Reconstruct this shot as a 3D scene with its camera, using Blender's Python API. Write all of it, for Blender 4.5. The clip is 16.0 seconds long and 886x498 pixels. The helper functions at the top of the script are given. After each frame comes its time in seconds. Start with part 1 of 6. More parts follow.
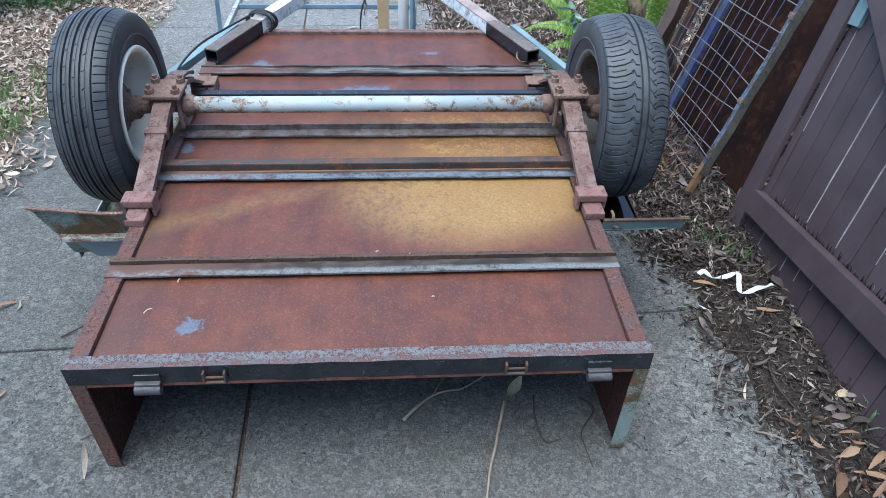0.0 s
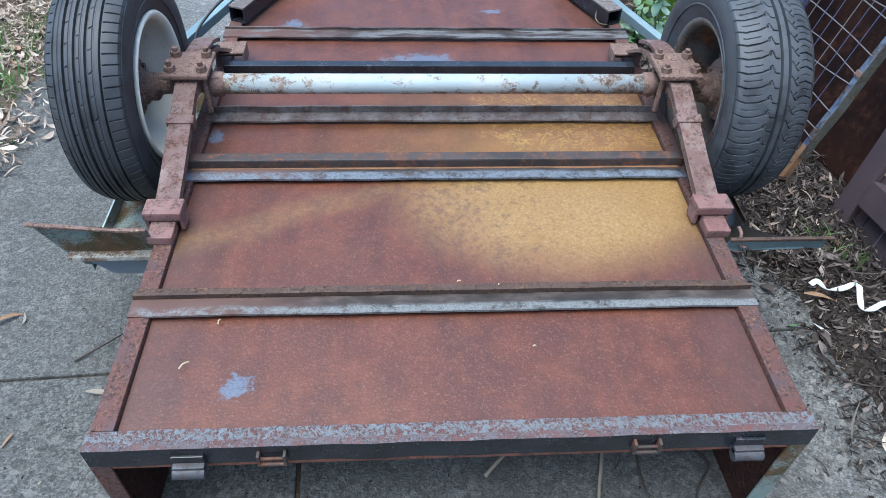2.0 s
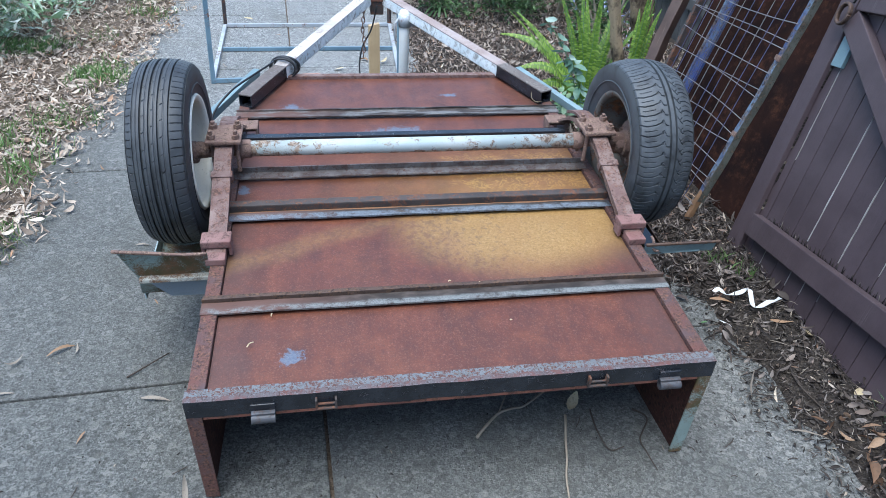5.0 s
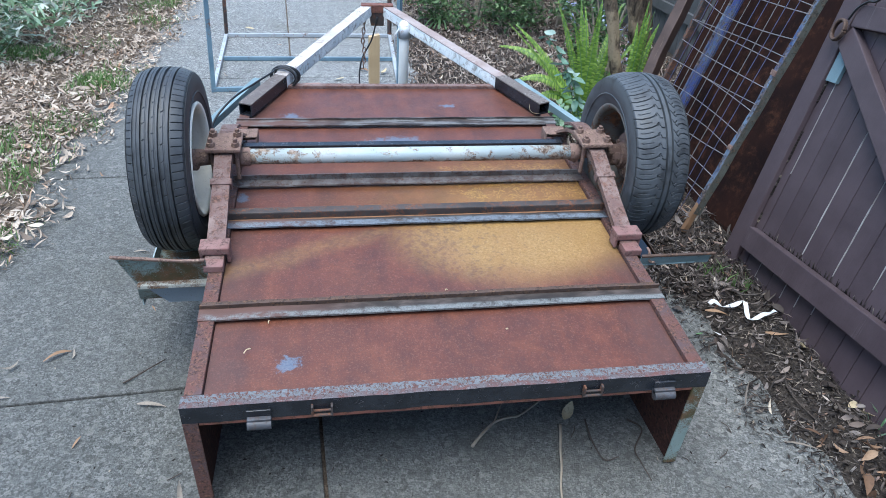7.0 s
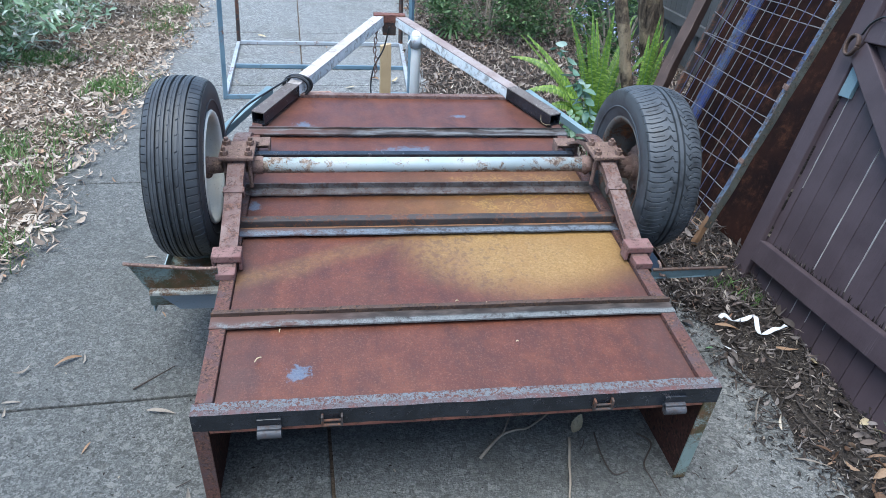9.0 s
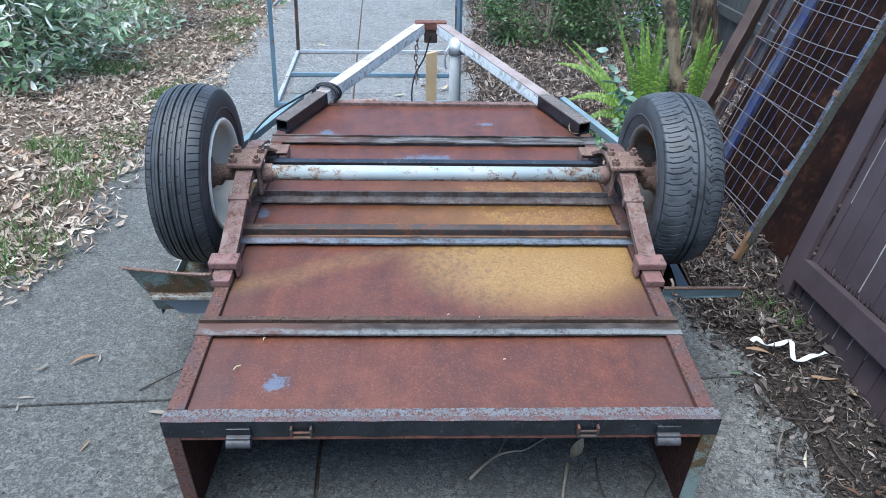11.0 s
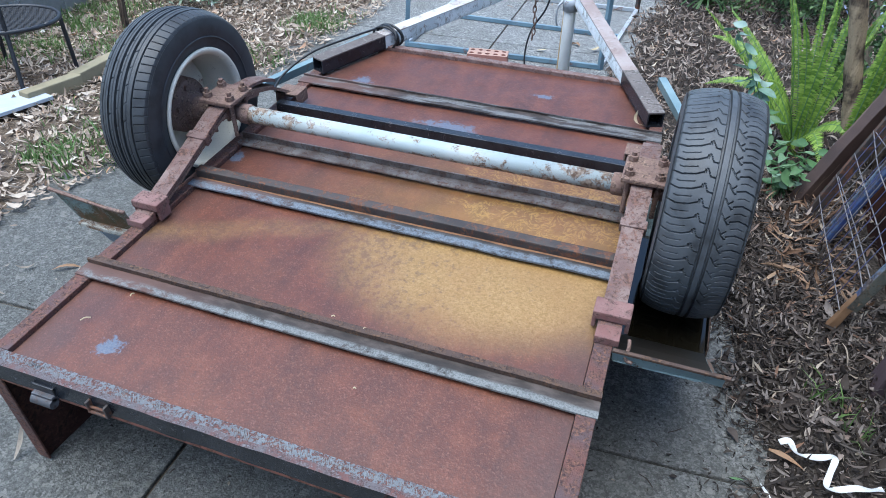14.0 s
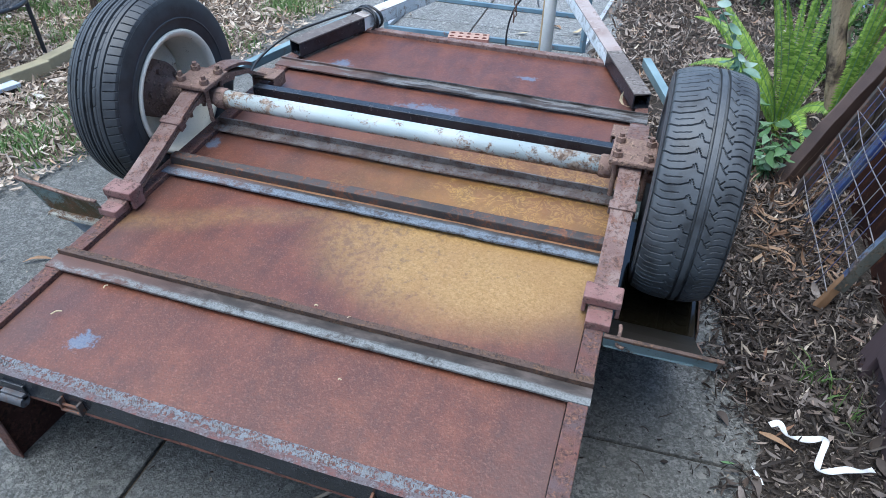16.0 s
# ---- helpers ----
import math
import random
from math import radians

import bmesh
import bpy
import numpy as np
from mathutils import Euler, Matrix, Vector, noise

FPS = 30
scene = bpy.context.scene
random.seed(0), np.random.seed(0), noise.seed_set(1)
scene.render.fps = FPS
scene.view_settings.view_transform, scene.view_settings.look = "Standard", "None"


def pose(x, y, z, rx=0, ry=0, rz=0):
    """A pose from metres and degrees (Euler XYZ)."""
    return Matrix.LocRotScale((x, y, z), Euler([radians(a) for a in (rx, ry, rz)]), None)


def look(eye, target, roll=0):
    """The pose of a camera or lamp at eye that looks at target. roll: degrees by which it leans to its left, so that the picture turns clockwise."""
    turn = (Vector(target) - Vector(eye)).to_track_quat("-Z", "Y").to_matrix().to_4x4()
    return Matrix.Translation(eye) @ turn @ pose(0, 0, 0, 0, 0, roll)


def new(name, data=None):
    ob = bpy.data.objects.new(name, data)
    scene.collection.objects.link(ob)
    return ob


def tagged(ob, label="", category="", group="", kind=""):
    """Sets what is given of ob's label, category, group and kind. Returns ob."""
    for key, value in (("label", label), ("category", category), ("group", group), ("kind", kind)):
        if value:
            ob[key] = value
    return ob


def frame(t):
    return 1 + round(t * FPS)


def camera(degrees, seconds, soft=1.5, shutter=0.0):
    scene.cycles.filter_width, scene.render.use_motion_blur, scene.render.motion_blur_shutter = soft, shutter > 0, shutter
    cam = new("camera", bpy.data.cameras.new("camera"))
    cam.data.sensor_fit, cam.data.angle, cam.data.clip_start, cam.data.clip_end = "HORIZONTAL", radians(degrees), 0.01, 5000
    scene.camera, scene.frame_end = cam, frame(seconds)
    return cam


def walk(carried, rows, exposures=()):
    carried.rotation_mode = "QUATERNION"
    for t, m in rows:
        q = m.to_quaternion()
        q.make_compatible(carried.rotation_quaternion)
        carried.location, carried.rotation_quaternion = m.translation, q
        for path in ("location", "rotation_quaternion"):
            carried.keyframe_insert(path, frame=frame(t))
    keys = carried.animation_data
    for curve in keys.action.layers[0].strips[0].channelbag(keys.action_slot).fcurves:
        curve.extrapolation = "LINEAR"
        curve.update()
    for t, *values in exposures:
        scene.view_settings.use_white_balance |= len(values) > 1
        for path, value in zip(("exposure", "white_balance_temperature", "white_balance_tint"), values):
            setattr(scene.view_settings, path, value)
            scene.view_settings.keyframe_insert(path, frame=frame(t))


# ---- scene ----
cam = camera(65.5, 16.0, soft=0.65)
PATH = [
    (0, (0.068, -1.062, 1.353), (0.202, 0.587, 0.23), 1.6),
    (0.5, (0.098, -0.875, 1.341), (0.146, 0.742, 0.166), 0.2),
    (1, (0.103, -0.76, 1.32), (-0.001, 0.826, 0.107), 0.0),
    (1.5, (0.046, -0.707, 1.323), (-0.087, 0.83, 0.049), 0.3),
    (2, (-0.096, -0.673, 1.321), (0.026, 0.863, 0.047), 2.1),
    (2.5, (-0.136, -0.736, 1.36), (0.023, 0.811, 0.103), 1.9),
    (3, (-0.125, -0.939, 1.392), (0.074, 0.715, 0.286), 2.6),
    (3.5, (-0.158, -1.045, 1.411), (0.056, 0.617, 0.319), 3.0),
    (4, (-0.252, -1.119, 1.406), (-0.015, 0.563, 0.351), 0.9),
    (4.5, (-0.268, -1.144, 1.411), (-0.001, 0.533, 0.355), 1.2),
    (5, (-0.275, -1.148, 1.414), (0.031, 0.533, 0.375), 2.6),
    (5.2, (-0.269, -1.156, 1.407), (0.043, 0.534, 0.384), 2.5),
    (7.5, (-0.282, -1.161, 1.418), (0.03, 0.54, 0.413), 3.4),
    (8, (-0.289, -1.161, 1.419), (0.019, 0.546, 0.424), 3.4),
    (10.3, (-0.272, -1.151, 1.429), (0.004, 0.564, 0.436), 3.7),
    (10.5, (-0.239, -1.152, 1.419), (0.015, 0.569, 0.432), 2.6),
    (11, (-0.057, -1.124, 1.417), (0.012, 0.616, 0.433), 1.3),
    (11.5, (0.093, -1.067, 1.396), (0.067, 0.644, 0.361), -0.8),
    (12, (0.208, -0.89, 1.374), (0.23, 0.808, 0.318), 1.9),
    (12.5, (0.301, -0.778, 1.354), (0.202, 0.873, 0.229), 1.4),
    (13, (0.483, -0.701, 1.353), (0.029, 0.882, 0.217), 2.6),
    (13.5, (0.578, -0.687, 1.361), (0.017, 0.866, 0.233), 2.1),
    (14, (0.608, -0.674, 1.361), (0.086, 0.897, 0.238), 2.3),
    (14.5, (0.61, -0.663, 1.364), (0.076, 0.907, 0.246), 2.9),
    (15, (0.602, -0.653, 1.364), (0.082, 0.922, 0.247), 2.8),
    (15.5, (0.604, -0.656, 1.356), (0.105, 0.927, 0.241), 2.9),
    (16, (0.589, -0.645, 1.333), (0.126, 0.924, 0.182), 2.6),
]
walk(cam, [(t, look(eye, target, roll)) for t, eye, target, roll in PATH],
     exposures=[(0.0, 1.71, 5900, 4), (1.0, 1.75, 5900, 4), (11.0, 1.75, 5900, 4), (13.0, 1.68, 5850, 4), (16.0, 1.68, 5850, 4)])

# ---- light ----
world = bpy.data.worlds.new("overcast_sky")
scene.world = world
world.use_nodes = True
wn = world.node_tree.nodes
sky = wn.new("ShaderNodeTexSky")
sky.sky_type = 'NISHITA'
sky.sun_disc = False
sky.sun_elevation = radians(73)
sky.sun_rotation = radians(216)
sky.air_density, sky.dust_density, sky.ozone_density = 1.0, 1.5, 1.5
world.node_tree.links.new(sky.outputs[0], wn["Background"].inputs[0])
wn["Background"].inputs[1].default_value = 0.115
sun_data = bpy.data.lights.new("sun", 'SUN')
sun_data.energy, sun_data.angle, sun_data.color = 1.45, radians(56), (1.0, 0.97, 0.93)
sun = new("sun", sun_data)
sun.matrix_world = look((-1.1, -1.5, 6.2), (0, 0, 0))


# ---- materials ----
class Net:
    """A small builder of shader nodes."""

    def __init__(self, name):
        self.m = bpy.data.materials.new(name)
        self.m.use_nodes = True
        self.t = self.m.node_tree
        self.b = self.t.nodes["Principled BSDF"]
        self.co = self.t.nodes.new("ShaderNodeTexCoord").outputs["Object"]

    def put(self, sock, v):
        if isinstance(v, bpy.types.NodeSocket):
            self.t.links.new(v, sock)
        elif v is not None:
            if sock.type == 'RGBA' and len(v) == 3:
                v = (*v, 1)
            sock.default_value = v

    def math(self, op, a, b=None, clamp=False):
        n = self.t.nodes.new("ShaderNodeMath")
        n.operation, n.use_clamp = op, clamp
        self.put(n.inputs[0], a)
        self.put(n.inputs[1], b)
        return n.outputs[0]

    def noise(self, scale, detail=4, rough=0.6, co=None, out="Fac", distort=0.0):
        n = self.t.nodes.new("ShaderNodeTexNoise")
        self.put(n.inputs["Vector"], co or self.co)
        n.inputs["Scale"].default_value, n.inputs["Detail"].default_value = scale, detail
        n.inputs["Roughness"].default_value, n.inputs["Distortion"].default_value = rough, distort
        return n.outputs[out]

    def voro(self, scale, out="Distance", co=None):
        n = self.t.nodes.new("ShaderNodeTexVoronoi")
        self.put(n.inputs["Vector"], co or self.co)
        n.inputs["Scale"].default_value = scale
        return n.outputs[out]

    def step(self, v, lo, hi):
        n = self.t.nodes.new("ShaderNodeMapRange")
        n.interpolation_type = 'SMOOTHSTEP'
        self.put(n.inputs[0], v)
        n.inputs[1].default_value, n.inputs[2].default_value = lo, hi
        return n.outputs[0]

    def mix(self, f, a, b, blend='MIX'):
        n = self.t.nodes.new("ShaderNodeMix")
        n.data_type, n.blend_type = 'RGBA', blend
        self.put(n.inputs[0], f)
        self.put(n.inputs[6], a)
        self.put(n.inputs[7], b)
        return n.outputs[2]

    def ramp(self, f, stops):
        n = self.t.nodes.new("ShaderNodeValToRGB")
        e = n.color_ramp.elements
        while len(e) < len(stops):
            e.new(0.5)
        for el, (p, c) in zip(e, stops):
            el.position, el.color = p, (*c, 1)
        self.put(n.inputs[0], f)
        return n.outputs[0]

    def xyz(self):
        n = self.t.nodes.new("ShaderNodeSeparateXYZ")
        self.put(n.inputs[0], self.co)
        return n.outputs

    def scaled(self, sx, sy, sz):
        n = self.t.nodes.new("ShaderNodeMapping")
        self.put(n.inputs[0], self.co)
        n.inputs["Scale"].default_value = (sx, sy, sz)
        return n.outputs[0]

    def spread(self):
        """A number of its own for each loose piece of a joined mesh."""
        return self.t.nodes.new("ShaderNodeNewGeometry").outputs["Random Per Island"]

    def each(self):
        return self.t.nodes.new("ShaderNodeObjectInfo").outputs["Random"]

    def done(self, color, rough=0.7, metal=0.0, bump=None, strength=0.3, dist=0.002, spec=0.5):
        self.put(self.b.inputs["Base Color"], color)
        self.put(self.b.inputs["Roughness"], rough)
        self.put(self.b.inputs["Metallic"], metal)
        self.b.inputs["Specular IOR Level"].default_value = spec
        if bump is not None:
            n = self.t.nodes.new("ShaderNodeBump")
            n.inputs["Strength"].default_value, n.inputs["Distance"].default_value = strength, dist
            self.put(n.inputs["Height"], bump)
            self.t.links.new(n.outputs[0], self.b.inputs["Normal"])
        return self.m


def worn(name, base, base2, under=(0.10, 0.035, 0.02), amount=0.5, scale=14, rough=0.55, metal=0.0, grain=220, under2=(0.22, 0.085, 0.035), bump=0.4, spec=0.4, edge=0.09):
    """Paint or bare steel with rust breaking through."""
    n = Net(name)
    big, mid, fine = n.noise(scale * 0.35, 3), n.noise(scale, 6, 0.7, distort=0.6), n.noise(grain, 3, 0.7)
    paint = n.mix(n.step(big, 0.35, 0.65), base, base2)
    paint = n.mix(n.math('MULTIPLY', n.step(fine, 0.5, 0.75), 0.35), paint, tuple(c * 0.55 for c in base))
    rust = n.mix(n.step(n.noise(scale * 3, 5), 0.35, 0.7), under, under2)
    mask = n.step(n.math('ADD', n.math('MULTIPLY', mid, 0.7), n.math('MULTIPLY', fine, 0.3)), 0.70 - amount * 0.5, 0.70 - amount * 0.5 + edge)
    col = n.mix(mask, paint, rust)
    rg = n.math('ADD', n.math('MULTIPLY', mask, 0.82 - rough), rough, clamp=True)
    return n.done(col, rg, metal, n.math('ADD', n.math('MULTIPLY', mask, 0.5), fine), bump, 0.0015, spec)


def floor_steel():
    n = Net("rusted_floor_steel")
    X = n.xyz()
    u, v = X[0], X[1]
    big, mid, fine = n.noise(2.6, 4), n.noise(11, 6, 0.65), n.noise(170, 4, 0.75)
    streak = n.noise(14, 4, 0.6, n.scaled(1.0, 0.12, 1.0))
    red = n.ramp(n.math('ADD', n.math('MULTIPLY', mid, 0.5), n.math('MULTIPLY', streak, 0.5)),
                 [(0.30, (0.047, 0.0150, 0.010)), (0.44, (0.076, 0.0225, 0.0125)), (0.55, (0.105, 0.030, 0.015)), (0.66, (0.130, 0.040, 0.021)), (0.8, (0.160, 0.058, 0.034))])
    red = n.mix(n.math('MULTIPLY', n.step(n.noise(5.5, 5, 0.7), 0.44, 0.78), 0.36), red, (0.180, 0.062, 0.024))
    red = n.mix(n.math('MULTIPLY', n.step(fine, 0.50, 0.66), 0.42), red, (0.045, 0.021, 0.018))
    red = n.mix(n.math('MULTIPLY', n.step(n.noise(240, 2, 0.5), 0.56, 0.68), 0.22), red, (0.30, 0.155, 0.10))
    red = n.mix(n.math('MULTIPLY', n.step(n.voro(300), 0.16, 0.02), 0.25), red, (0.34, 0.18, 0.12))
    red = n.mix(n.math('MULTIPLY', n.step(n.noise(38, 5, 0.75, distort=0.7), 0.53, 0.72), 0.25), red, (0.065, 0.026, 0.020))
    edge_dirt = n.math('MULTIPLY', n.step(n.math('ADD', n.math('ABSOLUTE', u), n.math('MULTIPLY', n.noise(7, 5, 0.7), 0.35)), 0.60, 0.76), 0.6)
    red = n.mix(edge_dirt, red, (0.062, 0.034, 0.028))
    speck = n.noise(95, 5, 0.8)
    red = n.mix(n.math('MULTIPLY', n.step(speck, 0.53, 0.66), 0.4), red, (0.045, 0.024, 0.021))
    red = n.mix(n.math('MULTIPLY', n.step(speck, 0.46, 0.34), 0.28), red, (0.22, 0.095, 0.068))
    # the ochre stain, its long tail, and the crazed patches beyond the ribs
    wob = n.math('MULTIPLY', n.math('SUBTRACT', n.noise(4.5, 5, 0.7), 0.5), 0.22)
    du = n.math('DIVIDE', n.math('SUBTRACT', u, 0.275), 0.40)
    dv = n.math('DIVIDE', n.math('SUBTRACT', v, 0.655), 0.285)
    rr = n.math('SQRT', n.math('ADD', n.math('MULTIPLY', du, du), n.math('MULTIPLY', dv, dv)))
    rr = n.math('ADD', rr, wob)
    stain = n.step(rr, 1.16, 0.58)
    back = n.math('MULTIPLY', n.step(v, 0.70, 0.74), n.math('MULTIPLY', n.step(n.math('ABSOLUTE', n.math('SUBTRACT', n.noise(34, 3, 0.6, distort=1.2), 0.5)), 0.055, 0.02), n.step(n.math('ADD', n.noise(5, 4, 0.6), n.math('MULTIPLY', n.step(u, -0.1, 0.5), 0.15)), 0.50, 0.62)))
    back = n.math('MULTIPLY', n.math('MULTIPLY', back, n.step(v, 1.12, 1.0)), n.step(u, -0.3, 0.05))
    rear_wash = n.math('MULTIPLY', n.math('MULTIPLY', n.step(v, 0.70, 0.75), n.step(v, 1.15, 0.95)), n.math('MULTIPLY', n.step(n.math('ADD', u, wob), -0.5, 0.35), 0.42))
    front = n.math('MULTIPLY', stain, n.step(v, 0.76, 0.70))
    rear = n.math('MAXIMUM', rear_wash, n.math('MULTIPLY', n.math('MULTIPLY', stain, n.step(v, 0.70, 0.74)), 0.5))
    line = n.math('ABSOLUTE', n.math('SUBTRACT', n.math('SUBTRACT', v, n.math('MULTIPLY', u, 0.40)), n.math('ADD', 0.705, n.math('MULTIPLY', wob, 0.5))))
    tail = n.math('MULTIPLY', n.math('MULTIPLY', n.step(line, 0.065, 0.0), n.step(u, 0.02, -0.14)), 0.34)
    tail = n.math('MULTIPLY', tail, n.step(v, 0.72, 0.66))
    mask = n.math('MAXIMUM', n.math('MAXIMUM', front, rear), n.math('MAXIMUM', back, tail))
    crust = n.noise(135, 3, 0.65, distort=0.6)
    ochre = n.ramp(crust, [(0.28, (0.195, 0.112, 0.032)), (0.42, (0.260, 0.155, 0.046)), (0.55, (0.312, 0.190, 0.068)), (0.74, (0.38, 0.255, 0.11))])
    ochre = n.mix(n.math('MULTIPLY', n.step(n.noise(7, 5, 0.65), 0.44, 0.68), 0.45), ochre, (0.235, 0.125, 0.035))
    ochre = n.mix(n.math('MULTIPLY', n.step(n.math('ADD', n.noise(60, 4, 0.7), n.math('MULTIPLY', n.step(u, 0.42, -0.05), 0.16)), 0.60, 0.74), 0.6), ochre, (0.10, 0.062, 0.038))
    ochre = n.mix(n.math('MULTIPLY', n.step(v, 0.7, 0.78), 0.5), ochre, (0.37, 0.21, 0.045))
    col = n.mix(n.math('MULTIPLY', mask, 0.85), red, ochre)
    col = n.mix(n.math('MULTIPLY', n.math('MULTIPLY', n.step(big, 0.45, 0.7), 0.35), n.step(v, 0.25, 0.6)), col, (0.12, 0.047, 0.033))
    # scraps of old blue-grey paint
    ragged = n.math('MULTIPLY', n.math('SUBTRACT', n.noise(38, 6, 0.8, distort=0.6), 0.5), 4.2)

    def scrap(cu, cv, ru, rv):
        a = n.math('DIVIDE', n.math('SUBTRACT', u, cu), ru)
        b = n.math('DIVIDE', n.math('SUBTRACT', v, cv), rv)
        r = n.math('SQRT', n.math('ADD', n.math('MULTIPLY', a, a), n.math('MULTIPLY', b, b)))
        return n.step(n.math('ADD', r, ragged), 1.05, 0.6)
    blue = n.math('MAXIMUM', n.math('MAXIMUM', scrap(-0.392, 0.122, 0.030, 0.024), scrap(-0.015, 1.245, 0.105, 0.034)),
                  n.math('MAXIMUM', scrap(-0.42, 1.455, 0.034, 0.028), n.math('MAXIMUM', scrap(-0.552, 0.865, 0.018, 0.038), scrap(0.205, 1.545, 0.035, 0.015))))
    col = n.mix(n.math('MULTIPLY', blue, 0.75), col, n.mix(n.step(fine, 0.4, 0.6), (0.075, 0.115, 0.175), (0.13, 0.165, 0.21)))
    rg = n.math('ADD', 0.32, n.math('MULTIPLY', n.noise(8, 4), 0.26))
    peel = n.noise(120, 2, 0.5)
    h = n.math('ADD', n.math('MULTIPLY', peel, 0.35), n.math('ADD', n.math('MULTIPLY', n.noise(210, 3, 0.6), 0.65), n.math('MULTIPLY', n.math('MULTIPLY', mask, crust), 0.9)))
    return n.done(col, rg, 0.0, h, 0.5, 0.0018, 0.58)


def concrete():
    n = Net("weathered_concrete")
    g = n.voro(170, "Color")
    fine, mid, big = n.noise(210, 4, 0.75), n.noise(9, 6, 0.65), n.noise(1.1, 5, 0.6)
    col = n.ramp(fine, [(0.34, (0.052, 0.054, 0.052)), (0.5, (0.190, 0.195, 0.190)), (0.66, (0.415, 0.416, 0.404))])
    grain = n.t.nodes.new("ShaderNodeSeparateColor")
    n.put(grain.inputs[0], g)
    col = n.mix(n.math('MULTIPLY', n.step(grain.outputs[0], 0.66, 0.84), 0.6), col, (0.46, 0.455, 0.435))
    col = n.mix(n.math('MULTIPLY', n.step(grain.outputs[1], 0.64, 0.82), 0.65), col, (0.026, 0.027, 0.027))
    big_grain = n.t.nodes.new("ShaderNodeSeparateColor")
    n.put(big_grain.inputs[0], n.voro(62, "Color"))
    col = n.mix(n.math('MULTIPLY', n.step(big_grain.outputs[0], 0.90, 0.97), 0.55), col, (0.50, 0.49, 0.45))
    col = n.mix(n.math('MULTIPLY', n.step(big_grain.outputs[1], 0.88, 0.96), 0.55), col, (0.028, 0.028, 0.026))
    grit = n.noise(78, 4, 0.8)
    col = n.mix(n.math('MULTIPLY', n.step(grit, 0.54, 0.64), 0.62), col, (0.035, 0.036, 0.036))
    col = n.mix(n.math('MULTIPLY', n.step(grit, 0.44, 0.36), 0.6), col, (0.42, 0.415, 0.40))
    col = n.mix(n.math('MULTIPLY', n.step(mid, 0.45, 0.72), 0.38), col, (0.085, 0.088, 0.088))
    col = n.mix(n.math('MULTIPLY', n.step(n.noise(55, 4, 0.7), 0.55, 0.75), 0.5), col, (0.06, 0.062, 0.062))
    col = n.mix(n.math('MULTIPLY', n.step(big, 0.5, 0.75), 0.45), col, (0.105, 0.10, 0.075))
    col = n.mix(n.math('MULTIPLY', n.step(n.noise(2.7, 7, 0.75, distort=0.8), 0.50, 0.68), 0.40), col, (0.065, 0.066, 0.058))
    col = n.mix(n.math('MULTIPLY', n.each(), 0.14), col, (0.30, 0.30, 0.29))
    place = n.t.nodes.new("ShaderNodeSeparateXYZ")
    n.put(place.inputs[0], n.t.nodes.new("ShaderNodeNewGeometry").outputs["Position"])
    # grime plus dimmer light put in the colour, towards near end and left litter
    grime_shade = n.math('ADD', n.math('ADD', place.outputs[1], n.math('MULTIPLY', place.outputs[0], 1.1)), n.math('MULTIPLY', n.noise(1.6, 6, 0.7), 3.0))
    col = n.mix(n.math('MULTIPLY', n.step(grime_shade, 4.6, 1.6), 0.56), col, (0.050, 0.051, 0.042))
    # a damp patch where the guard drips
    a = n.math('DIVIDE', n.math('SUBTRACT', place.outputs[0], 0.76), 0.21)
    b = n.math('DIVIDE', n.math('SUBTRACT', place.outputs[1], 0.56), 0.26)
    wet = n.math('ADD', n.math('SQRT', n.math('ADD', n.math('MULTIPLY', a, a), n.math('MULTIPLY', b, b))), n.math('MULTIPLY', n.math('SUBTRACT', n.noise(6, 4), 0.5), 0.9))
    wet = n.step(wet, 1.05, 0.6)
    col = n.mix(n.math('MULTIPLY', wet, 0.18), col, (0.030, 0.028, 0.022))
    return n.done(col, n.math('SUBTRACT', 0.74, n.math('MULTIPLY', wet, 0.3)), 0, n.math('ADD', fine, n.math('MULTIPLY', n.noise(120, 3, 0.7), 0.9)), 0.9, 0.006, 0.4)


def leafmould():
    n = Net("tan_leaf_mould")
    fine, mid = n.noise(90, 5, 0.75), n.noise(9, 5, 0.7)
    col = n.ramp(fine, [(0.3, (0.045, 0.034, 0.026)), (0.5, (0.12, 0.092, 0.068)), (0.7, (0.24, 0.19, 0.145))])
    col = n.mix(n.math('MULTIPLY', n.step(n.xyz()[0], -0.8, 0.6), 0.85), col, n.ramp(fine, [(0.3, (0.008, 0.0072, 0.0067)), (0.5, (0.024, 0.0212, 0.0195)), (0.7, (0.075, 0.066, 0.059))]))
    col = n.mix(n.math('MULTIPLY', n.step(mid, 0.52, 0.7), 0.5), col, (0.030, 0.024, 0.020))
    return n.done(col, 0.95, 0, n.math('ADD', fine, n.noise(60, 3)), 0.9, 0.008, 0.15)


def litter(name, stops, rough=0.75):
    """Dead leaves: each one of its own colour."""
    n = Net(name)
    col = n.ramp(n.spread(), stops)
    col = n.mix(n.math('MULTIPLY', n.step(n.noise(120, 4), 0.5, 0.72), 0.35), col, (0.07, 0.048, 0.034))
    n.done(col, rough, 0, n.noise(200, 2), 0.3, 0.001, 0.3)
    return through_light(n, col, 0.2)


